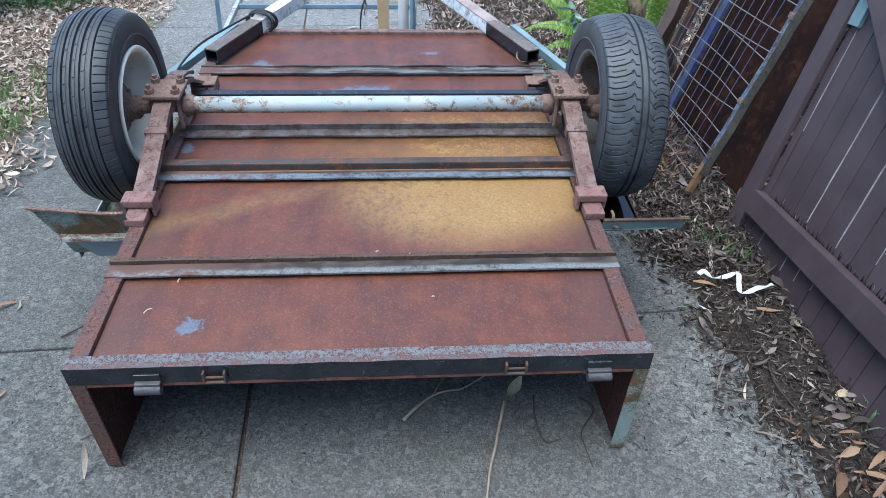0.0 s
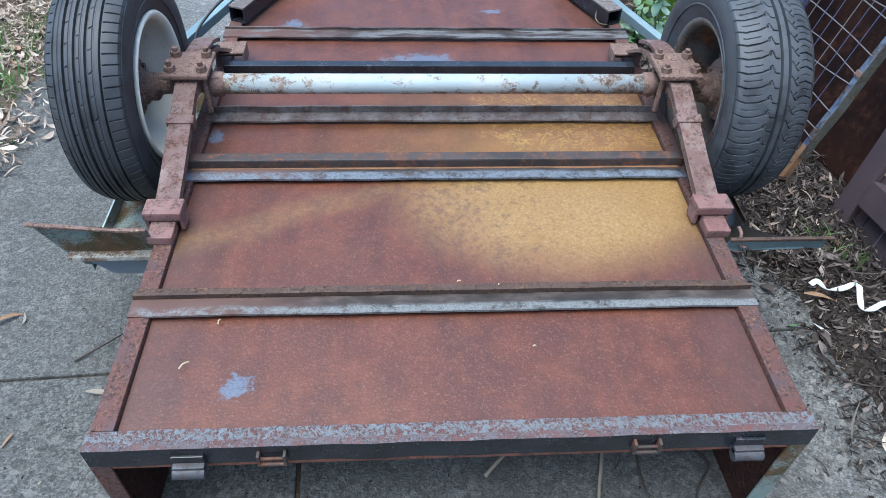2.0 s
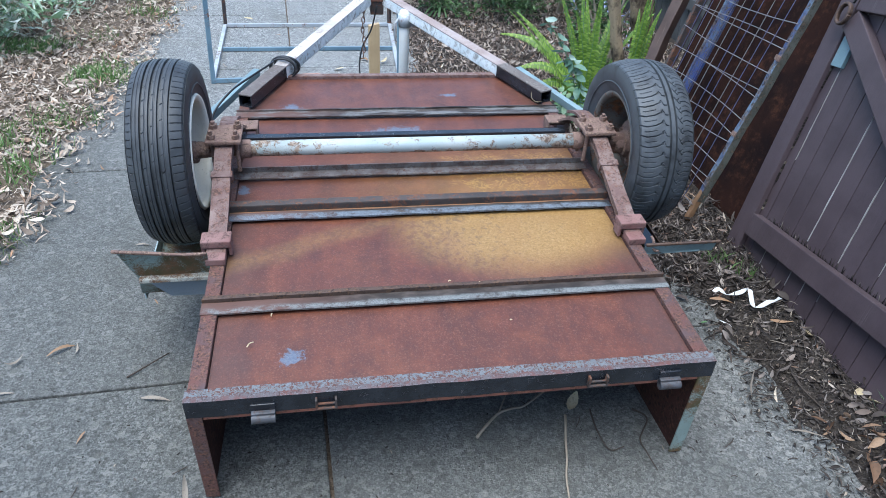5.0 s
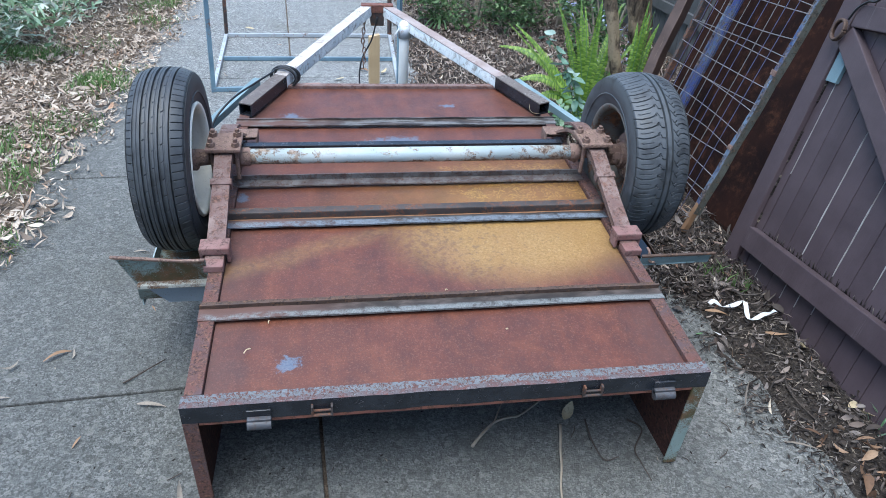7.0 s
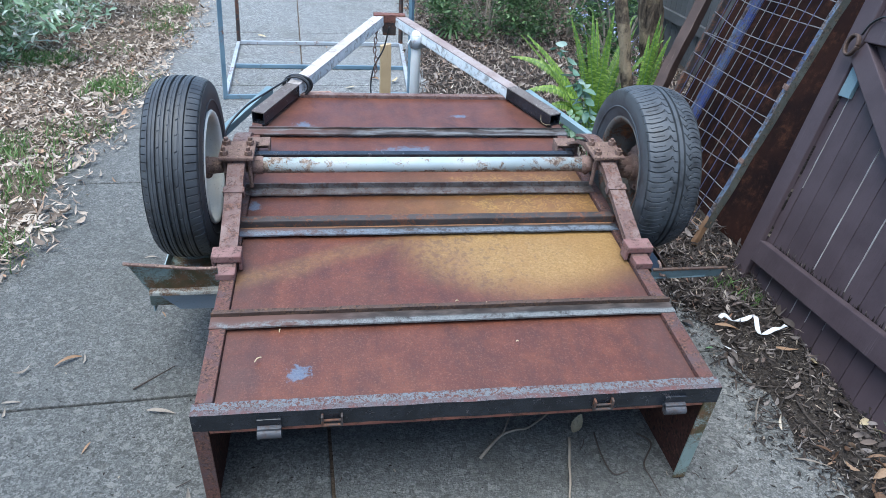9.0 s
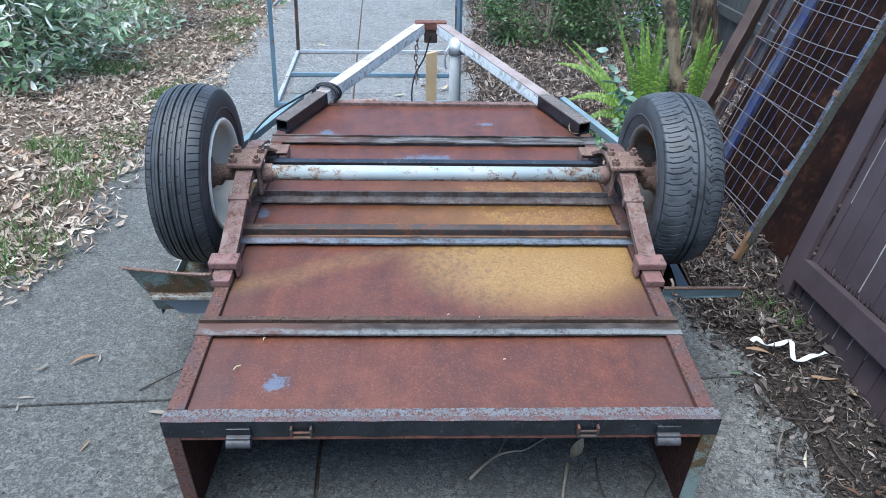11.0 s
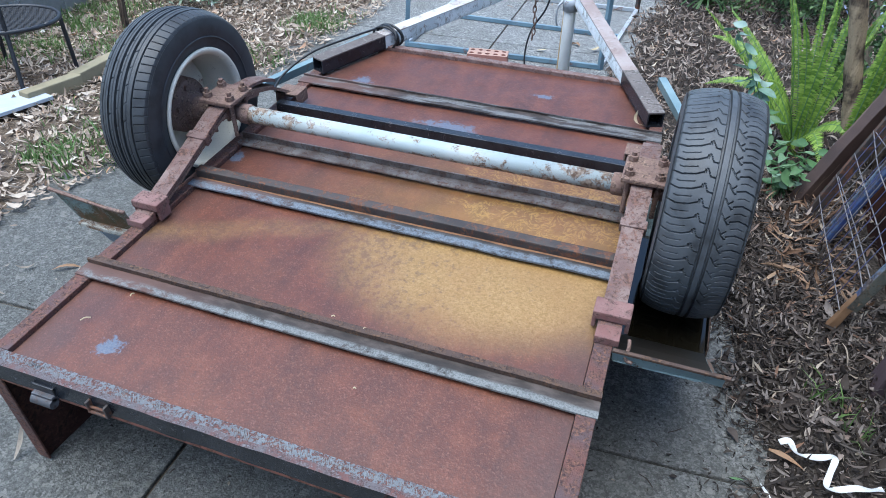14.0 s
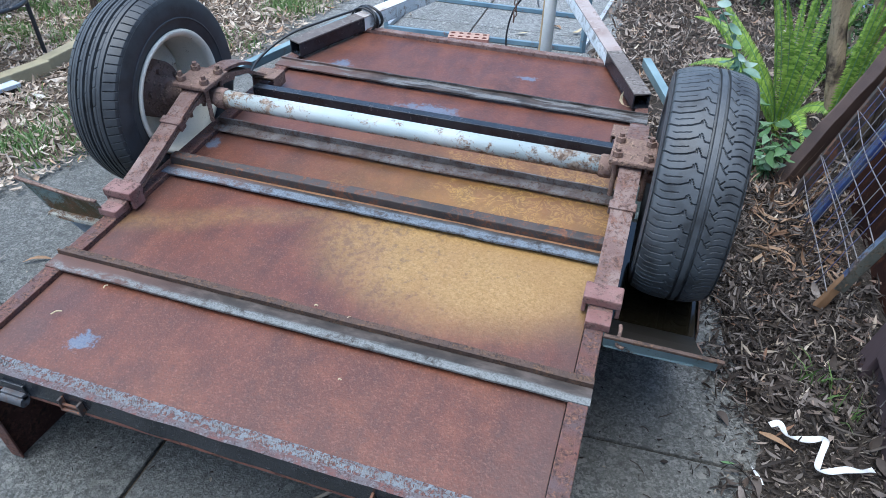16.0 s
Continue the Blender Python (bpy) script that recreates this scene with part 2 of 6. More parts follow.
def through_light(n, col, share):
    """Thin leaves let some light through."""
    out = n.t.nodes["Material Output"]
    thin, both = n.t.nodes.new("ShaderNodeBsdfTranslucent"), n.t.nodes.new("ShaderNodeMixShader")
    n.put(thin.inputs["Color"], col)
    both.inputs[0].default_value = share
    n.t.links.new(n.b.outputs[0], both.inputs[1])
    n.t.links.new(thin.outputs[0], both.inputs[2])
    n.t.links.new(both.outputs[0], out.inputs["Surface"])
    return n.m


def foliage(name, stops, rough=0.45):
    n = Net(name)
    col = n.ramp(n.spread(), stops)
    col = n.mix(n.math('MULTIPLY', n.step(n.noise(30, 3), 0.45, 0.7), 0.3), col, tuple(c * 0.5 for c in stops[0][1]))
    m = n.done(col, rough, 0, None, spec=0.4)
    through_light(n, col, 0.28)
    return m


def rubber(name, dust):
    n = Net(name)
    fine, mid = n.noise(180, 4, 0.7), n.noise(16, 5, 0.65)
    col = n.mix(n.math('MULTIPLY', n.step(mid, 0.22, 0.60), dust), (0.016, 0.017, 0.019), (0.15, 0.170, 0.190))
    col = n.mix(n.math('MULTIPLY', n.step(fine, 0.52, 0.7), 0.3), col, (0.05, 0.051, 0.052))
    return n.done(col, n.math('ADD', 0.40, n.math('MULTIPLY', mid, 0.25)), 0, fine, 0.15, 0.001, 0.45)


def painted_timber(name, base, base2, crack, grain_axis=(60, 60, 2.5)):
    n = Net(name)
    g = n.noise(1.0, 6, 0.65, n.scaled(*grain_axis))
    mid, fine = n.noise(6, 5), n.noise(150, 3)
    col = n.mix(n.step(mid, 0.35, 0.65), base, base2)
    col = n.mix(n.math('MULTIPLY', n.step(g, 0.62, 0.70), 0.65), col, crack)
    col = n.mix(n.math('MULTIPLY', n.step(fine, 0.55, 0.75), 0.35), col, tuple(c * 0.5 for c in base))
    col = n.mix(n.math('MULTIPLY', n.each(), 0.3), col, tuple(c * 1.5 for c in base2))
    return n.done(col, 0.62, 0, n.math('ADD', g, n.math('MULTIPLY', fine, 0.3)), 0.5, 0.002, 0.4)


def plain(name, col, rough=0.5, metal=0.0, vary=0.35, scale=30):
    n = Net(name)
    c = n.mix(n.math('MULTIPLY', n.step(n.noise(scale, 5, 0.7), 0.4, 0.72), vary), col, tuple(x * 0.45 for x in col))
    return n.done(c, rough, metal, n.noise(scale * 6, 3), 0.2, 0.001)


def streaked(name="streaked_angle_steel", slope=0.5, bias=0.0, light=(0.215, 0.225, 0.235), rubbed=None):
    """Angle bar: rusty brown, rubbed to pale grey along its near edge."""
    n = Net(name)
    run = n.noise(1.0, 5, 0.65, n.scaled(5, 34, 34))
    blot, fine = n.noise(5, 4, 0.6), n.noise(240, 3, 0.7)
    brown = n.ramp(n.noise(1.0, 5, 0.6, n.scaled(16, 40, 40)), [(0.3, (0.016, 0.014, 0.013)), (0.5, (0.038, 0.030, 0.026)), (0.7, (0.085, 0.068, 0.060))])
    brown = n.mix(n.math('MULTIPLY', n.step(n.xyz()[0], -0.15, -0.5), 0.75), brown, (0.125, 0.066, 0.052))
    pale = n.mix(n.step(fine, 0.4, 0.65), light, tuple(c * 0.58 for c in light))
    mask = n.math('MULTIPLY', n.step(run, 0.47, 0.56), n.step(n.math('ADD', blot, n.math('ADD', n.math('MULTIPLY', n.xyz()[0], slope), bias)), 0.38, 0.54))
    if rubbed:
        near = n.step(n.math('ADD', n.xyz()[1], n.math('MULTIPLY', n.math('SUBTRACT', n.noise(1.0, 4, 0.6, n.scaled(9, 60, 60)), 0.5), 0.022)), rubbed[1], rubbed[0])
        wear = n.math('ADD', n.math('MULTIPLY', n.noise(42, 5, 0.75, distort=0.4), 0.7), n.math('ADD', n.math('MULTIPLY', run, 0.3), n.math('ADD', n.math('MULTIPLY', n.xyz()[0], slope * 0.25), bias)))
        mask = n.math('MULTIPLY', near, n.step(wear, 0.36, 0.54))
    col = n.mix(n.math('MULTIPLY', mask, 0.9), brown, pale)
    col = n.mix(n.math('MULTIPLY', n.step(n.noise(1.0, 3, 0.5, n.scaled(14, 70, 70)), 0.64, 0.74), 0.35), col, (0.05, 0.038, 0.034))
    return n.done(col, 0.55, 0.0, fine, 0.4, 0.0015, 0.35)


def bark(name="fissured_bark", plates=0.6):
    """Fissured bark: tan plates between dark cracks."""
    n = Net(name)
    crack = n.noise(1.0, 6, 0.7, n.scaled(26, 26, 4), distort=0.8)
    plate = n.noise(7, 4, 0.6)
    col = n.ramp(crack, [(0.36, (0.022, 0.017, 0.013)), (0.46, (0.085, 0.064, 0.047)), (0.56, (0.165, 0.125, 0.088)), (0.72, (0.27, 0.205, 0.14))])
    col = n.mix(n.math('MULTIPLY', n.step(plate, 0.62 - 0.2 * plates, 0.74 - 0.2 * plates), plates), col, (0.42, 0.32, 0.205))
    col = n.mix(n.math('MULTIPLY', n.step(n.noise(90, 4, 0.7), 0.5, 0.7), 0.4), col, (0.05, 0.04, 0.03))
    return n.done(col, 0.9, 0, crack, 1.0, 0.03, 0.2)


def axle_paint():
    """Pale blue paint; rust eats in from the ends of the tube."""
    n = Net("pale_blue_paint")
    far = n.math('ABSOLUTE', n.xyz()[0])
    mid, fine = n.noise(28, 6, 0.7, distort=0.5), n.noise(230, 3, 0.7)
    v = n.math('ADD', n.math('ADD', n.math('MULTIPLY', mid, 0.75), n.math('MULTIPLY', fine, 0.25)), n.math('MULTIPLY', n.step(far, 0.28, 0.56), 0.13))
    v = n.math('ADD', v, n.math('MULTIPLY', n.step(n.xyz()[2], 0.107, 0.088), 0.10))
    mask = n.step(v, 0.535, 0.62)
    paint = n.mix(n.step(n.noise(6, 3), 0.35, 0.65), (0.34, 0.40, 0.41), (0.43, 0.465, 0.46))
    paint = n.mix(n.math('MULTIPLY', n.step(fine, 0.5, 0.7), 0.25), paint, (0.38, 0.42, 0.43))
    rust = n.mix(n.step(n.noise(90, 4), 0.35, 0.65), (0.13, 0.085, 0.062), (0.36, 0.29, 0.23))
    return n.done(n.mix(mask, paint, rust), n.math('ADD', 0.55, n.math('MULTIPLY', mask, 0.3)), 0, n.math('ADD', fine, mask), 0.5, 0.0012, 0.3)


M_FLOOR = floor_steel()
M_RUST = worn("rusted_steel", (0.135, 0.052, 0.040), (0.20, 0.078, 0.052), (0.06, 0.026, 0.02), 0.45, 30, 0.6, under2=(0.19, 0.085, 0.048))
M_RUST_PINK = worn("primed_rusted_steel", (0.135, 0.080, 0.071), (0.20, 0.14, 0.125), (0.060, 0.034, 0.030), 0.5, 40, 0.6, under2=(0.20, 0.105, 0.075), bump=0.8, edge=0.14)
M_FLAKE = worn("flaking_rust", (0.215, 0.140, 0.115), (0.15, 0.092, 0.075), (0.068, 0.043, 0.036), 0.5, 60, 0.85, under2=(0.34, 0.23, 0.165), bump=1.0, edge=0.14)
M_SIDE = worn("edge_rail_steel", (0.115, 0.046, 0.035), (0.080, 0.050, 0.050), (0.034, 0.020, 0.020), 0.52, 46, 0.55, under2=(0.20, 0.10, 0.065), bump=0.8, edge=0.14)
M_STREAK = streaked(light=(0.195, 0.205, 0.20), rubbed=(0.288, 0.299))
M_STREAK_BLUE = streaked("blue_grey_angle_steel", 0.0, 0.0, (0.165, 0.195, 0.23), (0.698, 0.710))
M_STREAK_DIM = streaked("brown_streaked_steel", 0.15, 0.02, (0.17, 0.168, 0.165))
M_SADDLE = worn("purple_red_rust", (0.175, 0.084, 0.076), (0.235, 0.135, 0.122), (0.072, 0.040, 0.035), 0.46, 40, 0.65, under2=(0.23, 0.15, 0.13), bump=0.8, edge=0.14)
M_ORANGE = plain("orange_rust_scale", (0.21, 0.105, 0.05), 0.85, 0, 0.7, 30)
M_DARKRUST = worn("dark_brown_rust", (0.060, 0.038, 0.030), (0.090, 0.056, 0.042), (0.032, 0.022, 0.019), 0.5, 40, 0.65, under2=(0.15, 0.085, 0.05), bump=0.8, edge=0.14)
M_GREY = worn("worn_grey_steel", (0.095, 0.102, 0.118), (0.055, 0.057, 0.064), (0.036, 0.030, 0.030), 0.48, 60, 0.5, 0.0, under2=(0.10, 0.060, 0.045), edge=0.2)
M_BEIGE = worn("dull_beige_steel", (0.22, 0.195, 0.175), (0.12, 0.09, 0.075), (0.070, 0.042, 0.034), 0.48, 55, 0.55, 0.0, under2=(0.17, 0.085, 0.05), edge=0.18)
M_WELD = worn("scraped_paint_steel", (0.152, 0.173, 0.187), (0.125, 0.132, 0.14), (0.060, 0.034, 0.031), 0.48, 120, 0.5, under2=(0.17, 0.070, 0.055), bump=0.9, edge=0.10)
M_RAILRED = worn("red_rust_edge", (0.115, 0.045, 0.038), (0.105, 0.092, 0.096), (0.045, 0.022, 0.020), 0.50, 90, 0.6, under2=(0.20, 0.20, 0.21), bump=0.8, edge=0.14)
M_BEAD = worn("pale_weld_metal", (0.165, 0.185, 0.195), (0.135, 0.145, 0.15), (0.075, 0.045, 0.040), 0.44, 110, 0.5, edge=0.12)
# dirty rust darkened further to carry the shade inside the upturned box
M_INNER = worn("shaded_inner_rust", (0.040, 0.019, 0.016), (0.060, 0.027, 0.022), (0.020, 0.013, 0.012), 0.5, 30, 0.85, spec=0.15, under2=(0.09, 0.04, 0.028))
M_BLACK = worn("black_painted_steel", (0.011, 0.013, 0.017), (0.022, 0.025, 0.031), (0.06, 0.028, 0.022), 0.22, 34, 0.26, under2=(0.085, 0.095, 0.11), spec=0.5)
M_DARK = worn("dark_scaled_steel", (0.035, 0.030, 0.029), (0.060, 0.048, 0.044), (0.095, 0.045, 0.03), 0.42, 24, 0.6, under2=(0.17, 0.075, 0.04))
M_LEGDARK = worn("brown_chalked_primer", (0.25, 0.19, 0.17), (0.33, 0.28, 0.26), (0.15, 0.085, 0.07), 0.46, 20, 0.6, under2=(0.45, 0.43, 0.41), edge=0.2)
M_LEGTOP = worn("chalky_primer", (0.55, 0.55, 0.54), (0.40, 0.37, 0.34), (0.20, 0.125, 0.10), 0.46, 16, 0.55, under2=(0.26, 0.19, 0.15), edge=0.2)
M_AXLE = axle_paint()
M_WHITE = worn("flaking_white_paint", (0.78, 0.80, 0.80), (0.60, 0.65, 0.66), (0.30, 0.32, 0.31), 0.42, 30, 0.55, under2=(0.27, 0.20, 0.15), edge=0.14)
M_FOOTTOP = worn("chipped_brown_primer", (0.095, 0.078, 0.070), (0.14, 0.118, 0.105), (0.050, 0.038, 0.034), 0.45, 30, 0.6, under2=(0.30, 0.28, 0.26), bump=0.7, edge=0.14)
M_TUBE = worn("chalky_white_tube", (0.82, 0.81, 0.76), (0.74, 0.74, 0.70), (0.40, 0.34, 0.27), 0.24, 24, 0.5)
M_TEAL = worn("old_teal_paint", (0.36, 0.44, 0.45), (0.27, 0.34, 0.34), (0.13, 0.072, 0.042), 0.40, 12, 0.5, under2=(0.13, 0.10, 0.04))
M_TEAL_STAIN = worn("mossy_teal_paint", (0.30, 0.38, 0.37), (0.20, 0.26, 0.24), (0.075, 0.062, 0.026), 0.60, 9, 0.6, under2=(0.15, 0.075, 0.035), edge=0.16)
M_CREAMRUST = worn("cream_rusted_edge", (0.42, 0.41, 0.35), (0.30, 0.30, 0.26), (0.10, 0.055, 0.035), 0.52, 20, 0.6, under2=(0.20, 0.12, 0.06), edge=0.14)
# right guard's teal paint, toned darker for the shade it stands in
M_TEAL_DEEP = worn("shade_toned_teal_paint", (0.20, 0.275, 0.28), (0.15, 0.205, 0.21), (0.060, 0.040, 0.028), 0.34, 12, 0.5, under2=(0.085, 0.05, 0.03))
M_TEAL_BAR = worn("pale_teal_bar", (0.14, 0.21, 0.235), (0.20, 0.28, 0.30), (0.20, 0.11, 0.07), 0.24, 15, 0.45)
M_APRON = worn("grey_blue_paint", (0.22, 0.26, 0.29), (0.27, 0.31, 0.34), (0.12, 0.10, 0.09), 0.2, 15, 0.5)
M_BLUE = worn("blue_grey_paint", (0.10, 0.165, 0.215), (0.15, 0.23, 0.28), (0.10, 0.06, 0.045), 0.3, 14, 0.5)
M_STEELPALE = worn("galvanised_steel", (0.36, 0.39, 0.42), (0.46, 0.48, 0.50), (0.20, 0.13, 0.10), 0.32, 14, 0.45, 0.3)
M_COBALT = worn("cobalt_paint", (0.016, 0.030, 0.135), (0.045, 0.075, 0.15), (0.030, 0.022, 0.020), 0.50, 45, 0.55, under2=(0.13, 0.115, 0.10), edge=0.14)
M_WEATHER = worn("weathered_green_timber", (0.060, 0.062, 0.052), (0.095, 0.10, 0.085), (0.022, 0.017, 0.015), 0.48, 30, 0.8, under2=(0.15, 0.11, 0.075), edge=0.16)
M_FADED = worn("faded_blue_paint", (0.030, 0.058, 0.15), (0.14, 0.19, 0.25), (0.022, 0.017, 0.016), 0.56, 24, 0.55, under2=(0.16, 0.12, 0.10), edge=0.16)
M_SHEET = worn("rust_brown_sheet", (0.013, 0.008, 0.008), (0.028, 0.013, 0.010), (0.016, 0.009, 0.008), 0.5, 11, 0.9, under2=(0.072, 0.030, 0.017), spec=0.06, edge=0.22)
M_WIRE = plain("weathered_wire", (0.165, 0.155, 0.16), 0.5, 0.0)
M_WIRE_BLUE = plain("blue_coated_wire", (0.075, 0.080, 0.16), 0.5, 0.0, 0.5, 60)
M_CABLE = plain("black_cable", (0.013, 0.014, 0.016), 0.45)
M_RIM_L = worn("cream_wheel_paint", (0.80, 0.76, 0.64), (0.68, 0.64, 0.54), (0.18, 0.115, 0.07), 0.22, 22, 0.5, under2=(0.24, 0.17, 0.11))
M_RIM_R = worn("dull_wheel_paint", (0.17, 0.16, 0.14), (0.11, 0.10, 0.088), (0.07, 0.042, 0.03), 0.4, 14, 0.6)
M_TYRE_L = rubber("clean_rubber", 0.20)
M_TYRE_R = rubber("dusty_rubber", 0.35)
M_CONC = concrete()
M_SOIL = leafmould()
M_GATE = painted_timber("plum_brown_paint", (0.044, 0.030, 0.034), (0.064, 0.046, 0.051), (0.105, 0.088, 0.09))
# pale tone that stands for daylight through the gate's gaps
M_GAP_LIGHT = plain("pale_gap_light", (0.36, 0.34, 0.33), 0.8, 0, 0.5, 40)
M_GREYDARK = painted_timber("dark_grey_timber", (0.06, 0.062, 0.062), (0.085, 0.085, 0.085), (0.03, 0.03, 0.03))
M_PINE = painted_timber("raw_pine", (0.36, 0.26, 0.145), (0.43, 0.315, 0.18), (0.27, 0.15, 0.06))
M_FOOT = painted_timber("orange_split_timber", (0.15, 0.085, 0.045), (0.24, 0.14, 0.075), (0.05, 0.03, 0.02))
M_BOARD = painted_timber("drab_weatherboard", (0.22, 0.20, 0.17), (0.26, 0.24, 0.21), (0.15, 0.13, 0.11), (2, 50, 50))
M_SLEEPER = painted_timber("mossy_treated_pine", (0.20, 0.175, 0.11), (0.27, 0.235, 0.15), (0.12, 0.12, 0.05), (3, 60, 60))
M_ROTTEN = painted_timber("rotten_timber", (0.032, 0.020, 0.017), (0.06, 0.037, 0.030), (0.17, 0.125, 0.09))
M_BARK = bark()
M_BARK_PALE = bark("peeling_pale_bark", 0.9)
M_TWIG = plain("grey_twig", (0.29, 0.245, 0.19), 0.85)
M_TWIG_DARK = plain("dark_twig", (0.055, 0.042, 0.034), 0.85)
M_PLASTIC = plain("white_strap", (0.56, 0.57, 0.58), 0.45, 0, 0.45, 45)
M_SLATE = plain("dull_white_sheet", (0.44, 0.49, 0.55), 0.5, 0, 0.25, 12)
M_BRICK = plain("red_clay_brick", (0.33, 0.15, 0.12), 0.85, 0, 0.35, 60)
M_BRICKTOP = plain("dusty_brick", (0.37, 0.235, 0.185), 0.9, 0, 0.4, 40)
M_BLOCK = plain("grey_block", (0.25, 0.245, 0.235), 0.9, 0, 0.35, 18)
M_MORTAR = plain("pale_mortar", (0.42, 0.41, 0.39), 0.9, 0, 0.2, 40)
M_CHAIR = plain("black_chair_paint", (0.020, 0.022, 0.027), 0.45)
M_WATER = Net("murky_water").done((0.012, 0.010, 0.006), 0.06, 0, None, spec=0.5)
M_DIRT = plain("tray_dirt", (0.014, 0.011, 0.008), 0.6)
# litter near the gate: brown, coloured darker than the far litter for shade
M_LEAF_R = litter("brown_litter", [(0.0, (0.022, 0.016, 0.013)), (0.35, (0.062, 0.049, 0.042)), (0.65, (0.120, 0.099, 0.088)), (0.87, (0.27, 0.235, 0.215)), (0.94, (0.20, 0.11, 0.07)), (1.0, (0.48, 0.42, 0.34))])
M_LEAF_FAR = litter("dry_pinkish_litter", [(0.0, (0.06, 0.044, 0.036)), (0.3, (0.17, 0.130, 0.108)), (0.6, (0.30, 0.245, 0.208)), (0.86, (0.46, 0.40, 0.345)), (0.94, (0.31, 0.185, 0.115)), (1.0, (0.62, 0.55, 0.44))])
M_LEAF_L = litter("tan_litter", [(0.0, (0.124, 0.095, 0.075)), (0.25, (0.310, 0.249, 0.199)), (0.55, (0.448, 0.366, 0.293)), (0.86, (0.621, 0.541, 0.448)), (0.95, (0.422, 0.249, 0.150)), (1.0, (0.800, 0.771, 0.671))])
M_CRUMB = litter("dark_crumbs", [(0.0, (0.012, 0.009, 0.008)), (0.62, (0.036, 0.030, 0.027)), (0.90, (0.125, 0.108, 0.095)), (1.0, (0.33, 0.28, 0.22))])
M_CHIP = litter("orange_bark_chips", [(0.0, (0.09, 0.050, 0.030)), (0.5, (0.20, 0.120, 0.075)), (1.0, (0.36, 0.25, 0.165))])
M_LEAF_ONE = litter("tan_leaf", [(0.0, (0.27, 0.17, 0.10)), (1.0, (0.33, 0.21, 0.13))])
M_LEAF_PALE = litter("pale_dry_leaf", [(0.0, (0.50, 0.41, 0.26)), (1.0, (0.55, 0.46, 0.30))])
M_LEAF_GREY = litter("grey_dry_leaf", [(0.0, (0.27, 0.23, 0.19)), (1.0, (0.32, 0.28, 0.23))])
M_GRASS = foliage("grass_green", [(0.0, (0.075, 0.145, 0.040)), (0.5, (0.14, 0.24, 0.075)), (1.0, (0.25, 0.35, 0.14))])
M_FERN = foliage("fern_green", [(0.0, (0.11, 0.21, 0.032)), (0.5, (0.20, 0.33, 0.052)), (1.0, (0.34, 0.47, 0.095))])
M_BUSH = foliage("dark_leaf", [(0.0, (0.035, 0.075, 0.030)), (0.5, (0.075, 0.14, 0.05)), (0.85, (0.13, 0.22, 0.08)), (1.0, (0.24, 0.33, 0.15))])
M_BUSH_L = foliage("mixed_leaf", [(0.0, (0.12, 0.20, 0.11)), (0.35, (0.25, 0.38, 0.21)), (0.6, (0.41, 0.54, 0.38)), (0.76, (0.58, 0.66, 0.57)), (0.88, (0.80, 0.80, 0.73)), (1.0, (0.60, 0.54, 0.42))])
M_BROAD = foliage("pale_broad_leaf", [(0.0, (0.075, 0.16, 0.06)), (0.6, (0.15, 0.27, 0.13)), (1.0, (0.27, 0.38, 0.27))])
M_SHOOT = foliage("blue_green_leaf", [(0.0, (0.10, 0.20, 0.14)), (0.6, (0.19, 0.31, 0.24)), (1.0, (0.32, 0.42, 0.36))])
M_FLOWER = foliage("pale_blue_flower", [(0.0, (0.33, 0.38, 0.66)), (1.0, (0.50, 0.54, 0.78))])


# ---- mesh tools ----
def part(name, bm, material, parent, label=""):
    """Links a bmesh as one mesh object under a thing or part."""
    me = bpy.data.meshes.new(name)
    bm.to_mesh(me)
    bm.free()
    for m in (material if isinstance(material, (list, tuple)) else [material]):
        me.materials.append(m)
    ob = new(name, me)
    ob.parent = parent
    if label:
        ob["label"] = label
    return ob


def thing(name, label, category, m=None, group="", kind=""):
    ob = new(name)
    if m is not None:
        ob.matrix_basis = m
    return tagged(ob, label, category, group, kind)


def solid(name, bm, material, label, category, m=None, group="", kind=""):
    ob = part(name, bm, material, None)
    if m is not None:
        ob.matrix_basis = m
    return tagged(ob, label, category, group, kind)


def quads(name, verts, faces, material, parent=None, smooth=False):
    """A mesh from computed arrays."""
    me = bpy.data.meshes.new(name)
    me.from_pydata([tuple(v) for v in verts], [], [tuple(int(i) for i in f) for f in faces])
    if smooth:
        me.shade_smooth()
    me.materials.append(material)
    ob = new(name, me)
    ob.parent = parent
    return ob


def slab(bm, x0, x1, y0, y1, z0, z1, bevel=0.0, m=None):
    """A box between two corners, with its edges eased."""
    made = bmesh.ops.create_cube(bm, size=1)["verts"]
    bmesh.ops.scale(bm, verts=made, vec=(x1 - x0, y1 - y0, z1 - z0))
    bmesh.ops.translate(bm, verts=made, vec=((x0 + x1) / 2, (y0 + y1) / 2, (z0 + z1) / 2))
    if m is not None:
        bmesh.ops.transform(bm, matrix=m, verts=made)
    if bevel:
        edges = list({e for v in made for e in v.link_edges})
        bmesh.ops.bevel(bm, geom=edges, offset=bevel, segments=2, profile=0.6, affect='EDGES')
    return bm


def box(*a, **k):
    return slab(bmesh.new(), *a, **k)


def rod(bm, a, b, r, sides=12, r2=None):
    """A round bar between two points."""
    a, b = Vector(a), Vector(b)
    q = (b - a).to_track_quat('Z', 'Y').to_matrix().to_4x4()
    bmesh.ops.create_cone(bm, cap_ends=True, segments=sides, radius1=r, radius2=r if r2 is None else r2, depth=(b - a).length, matrix=Matrix.Translation((a + b) / 2) @ q)
    return bm


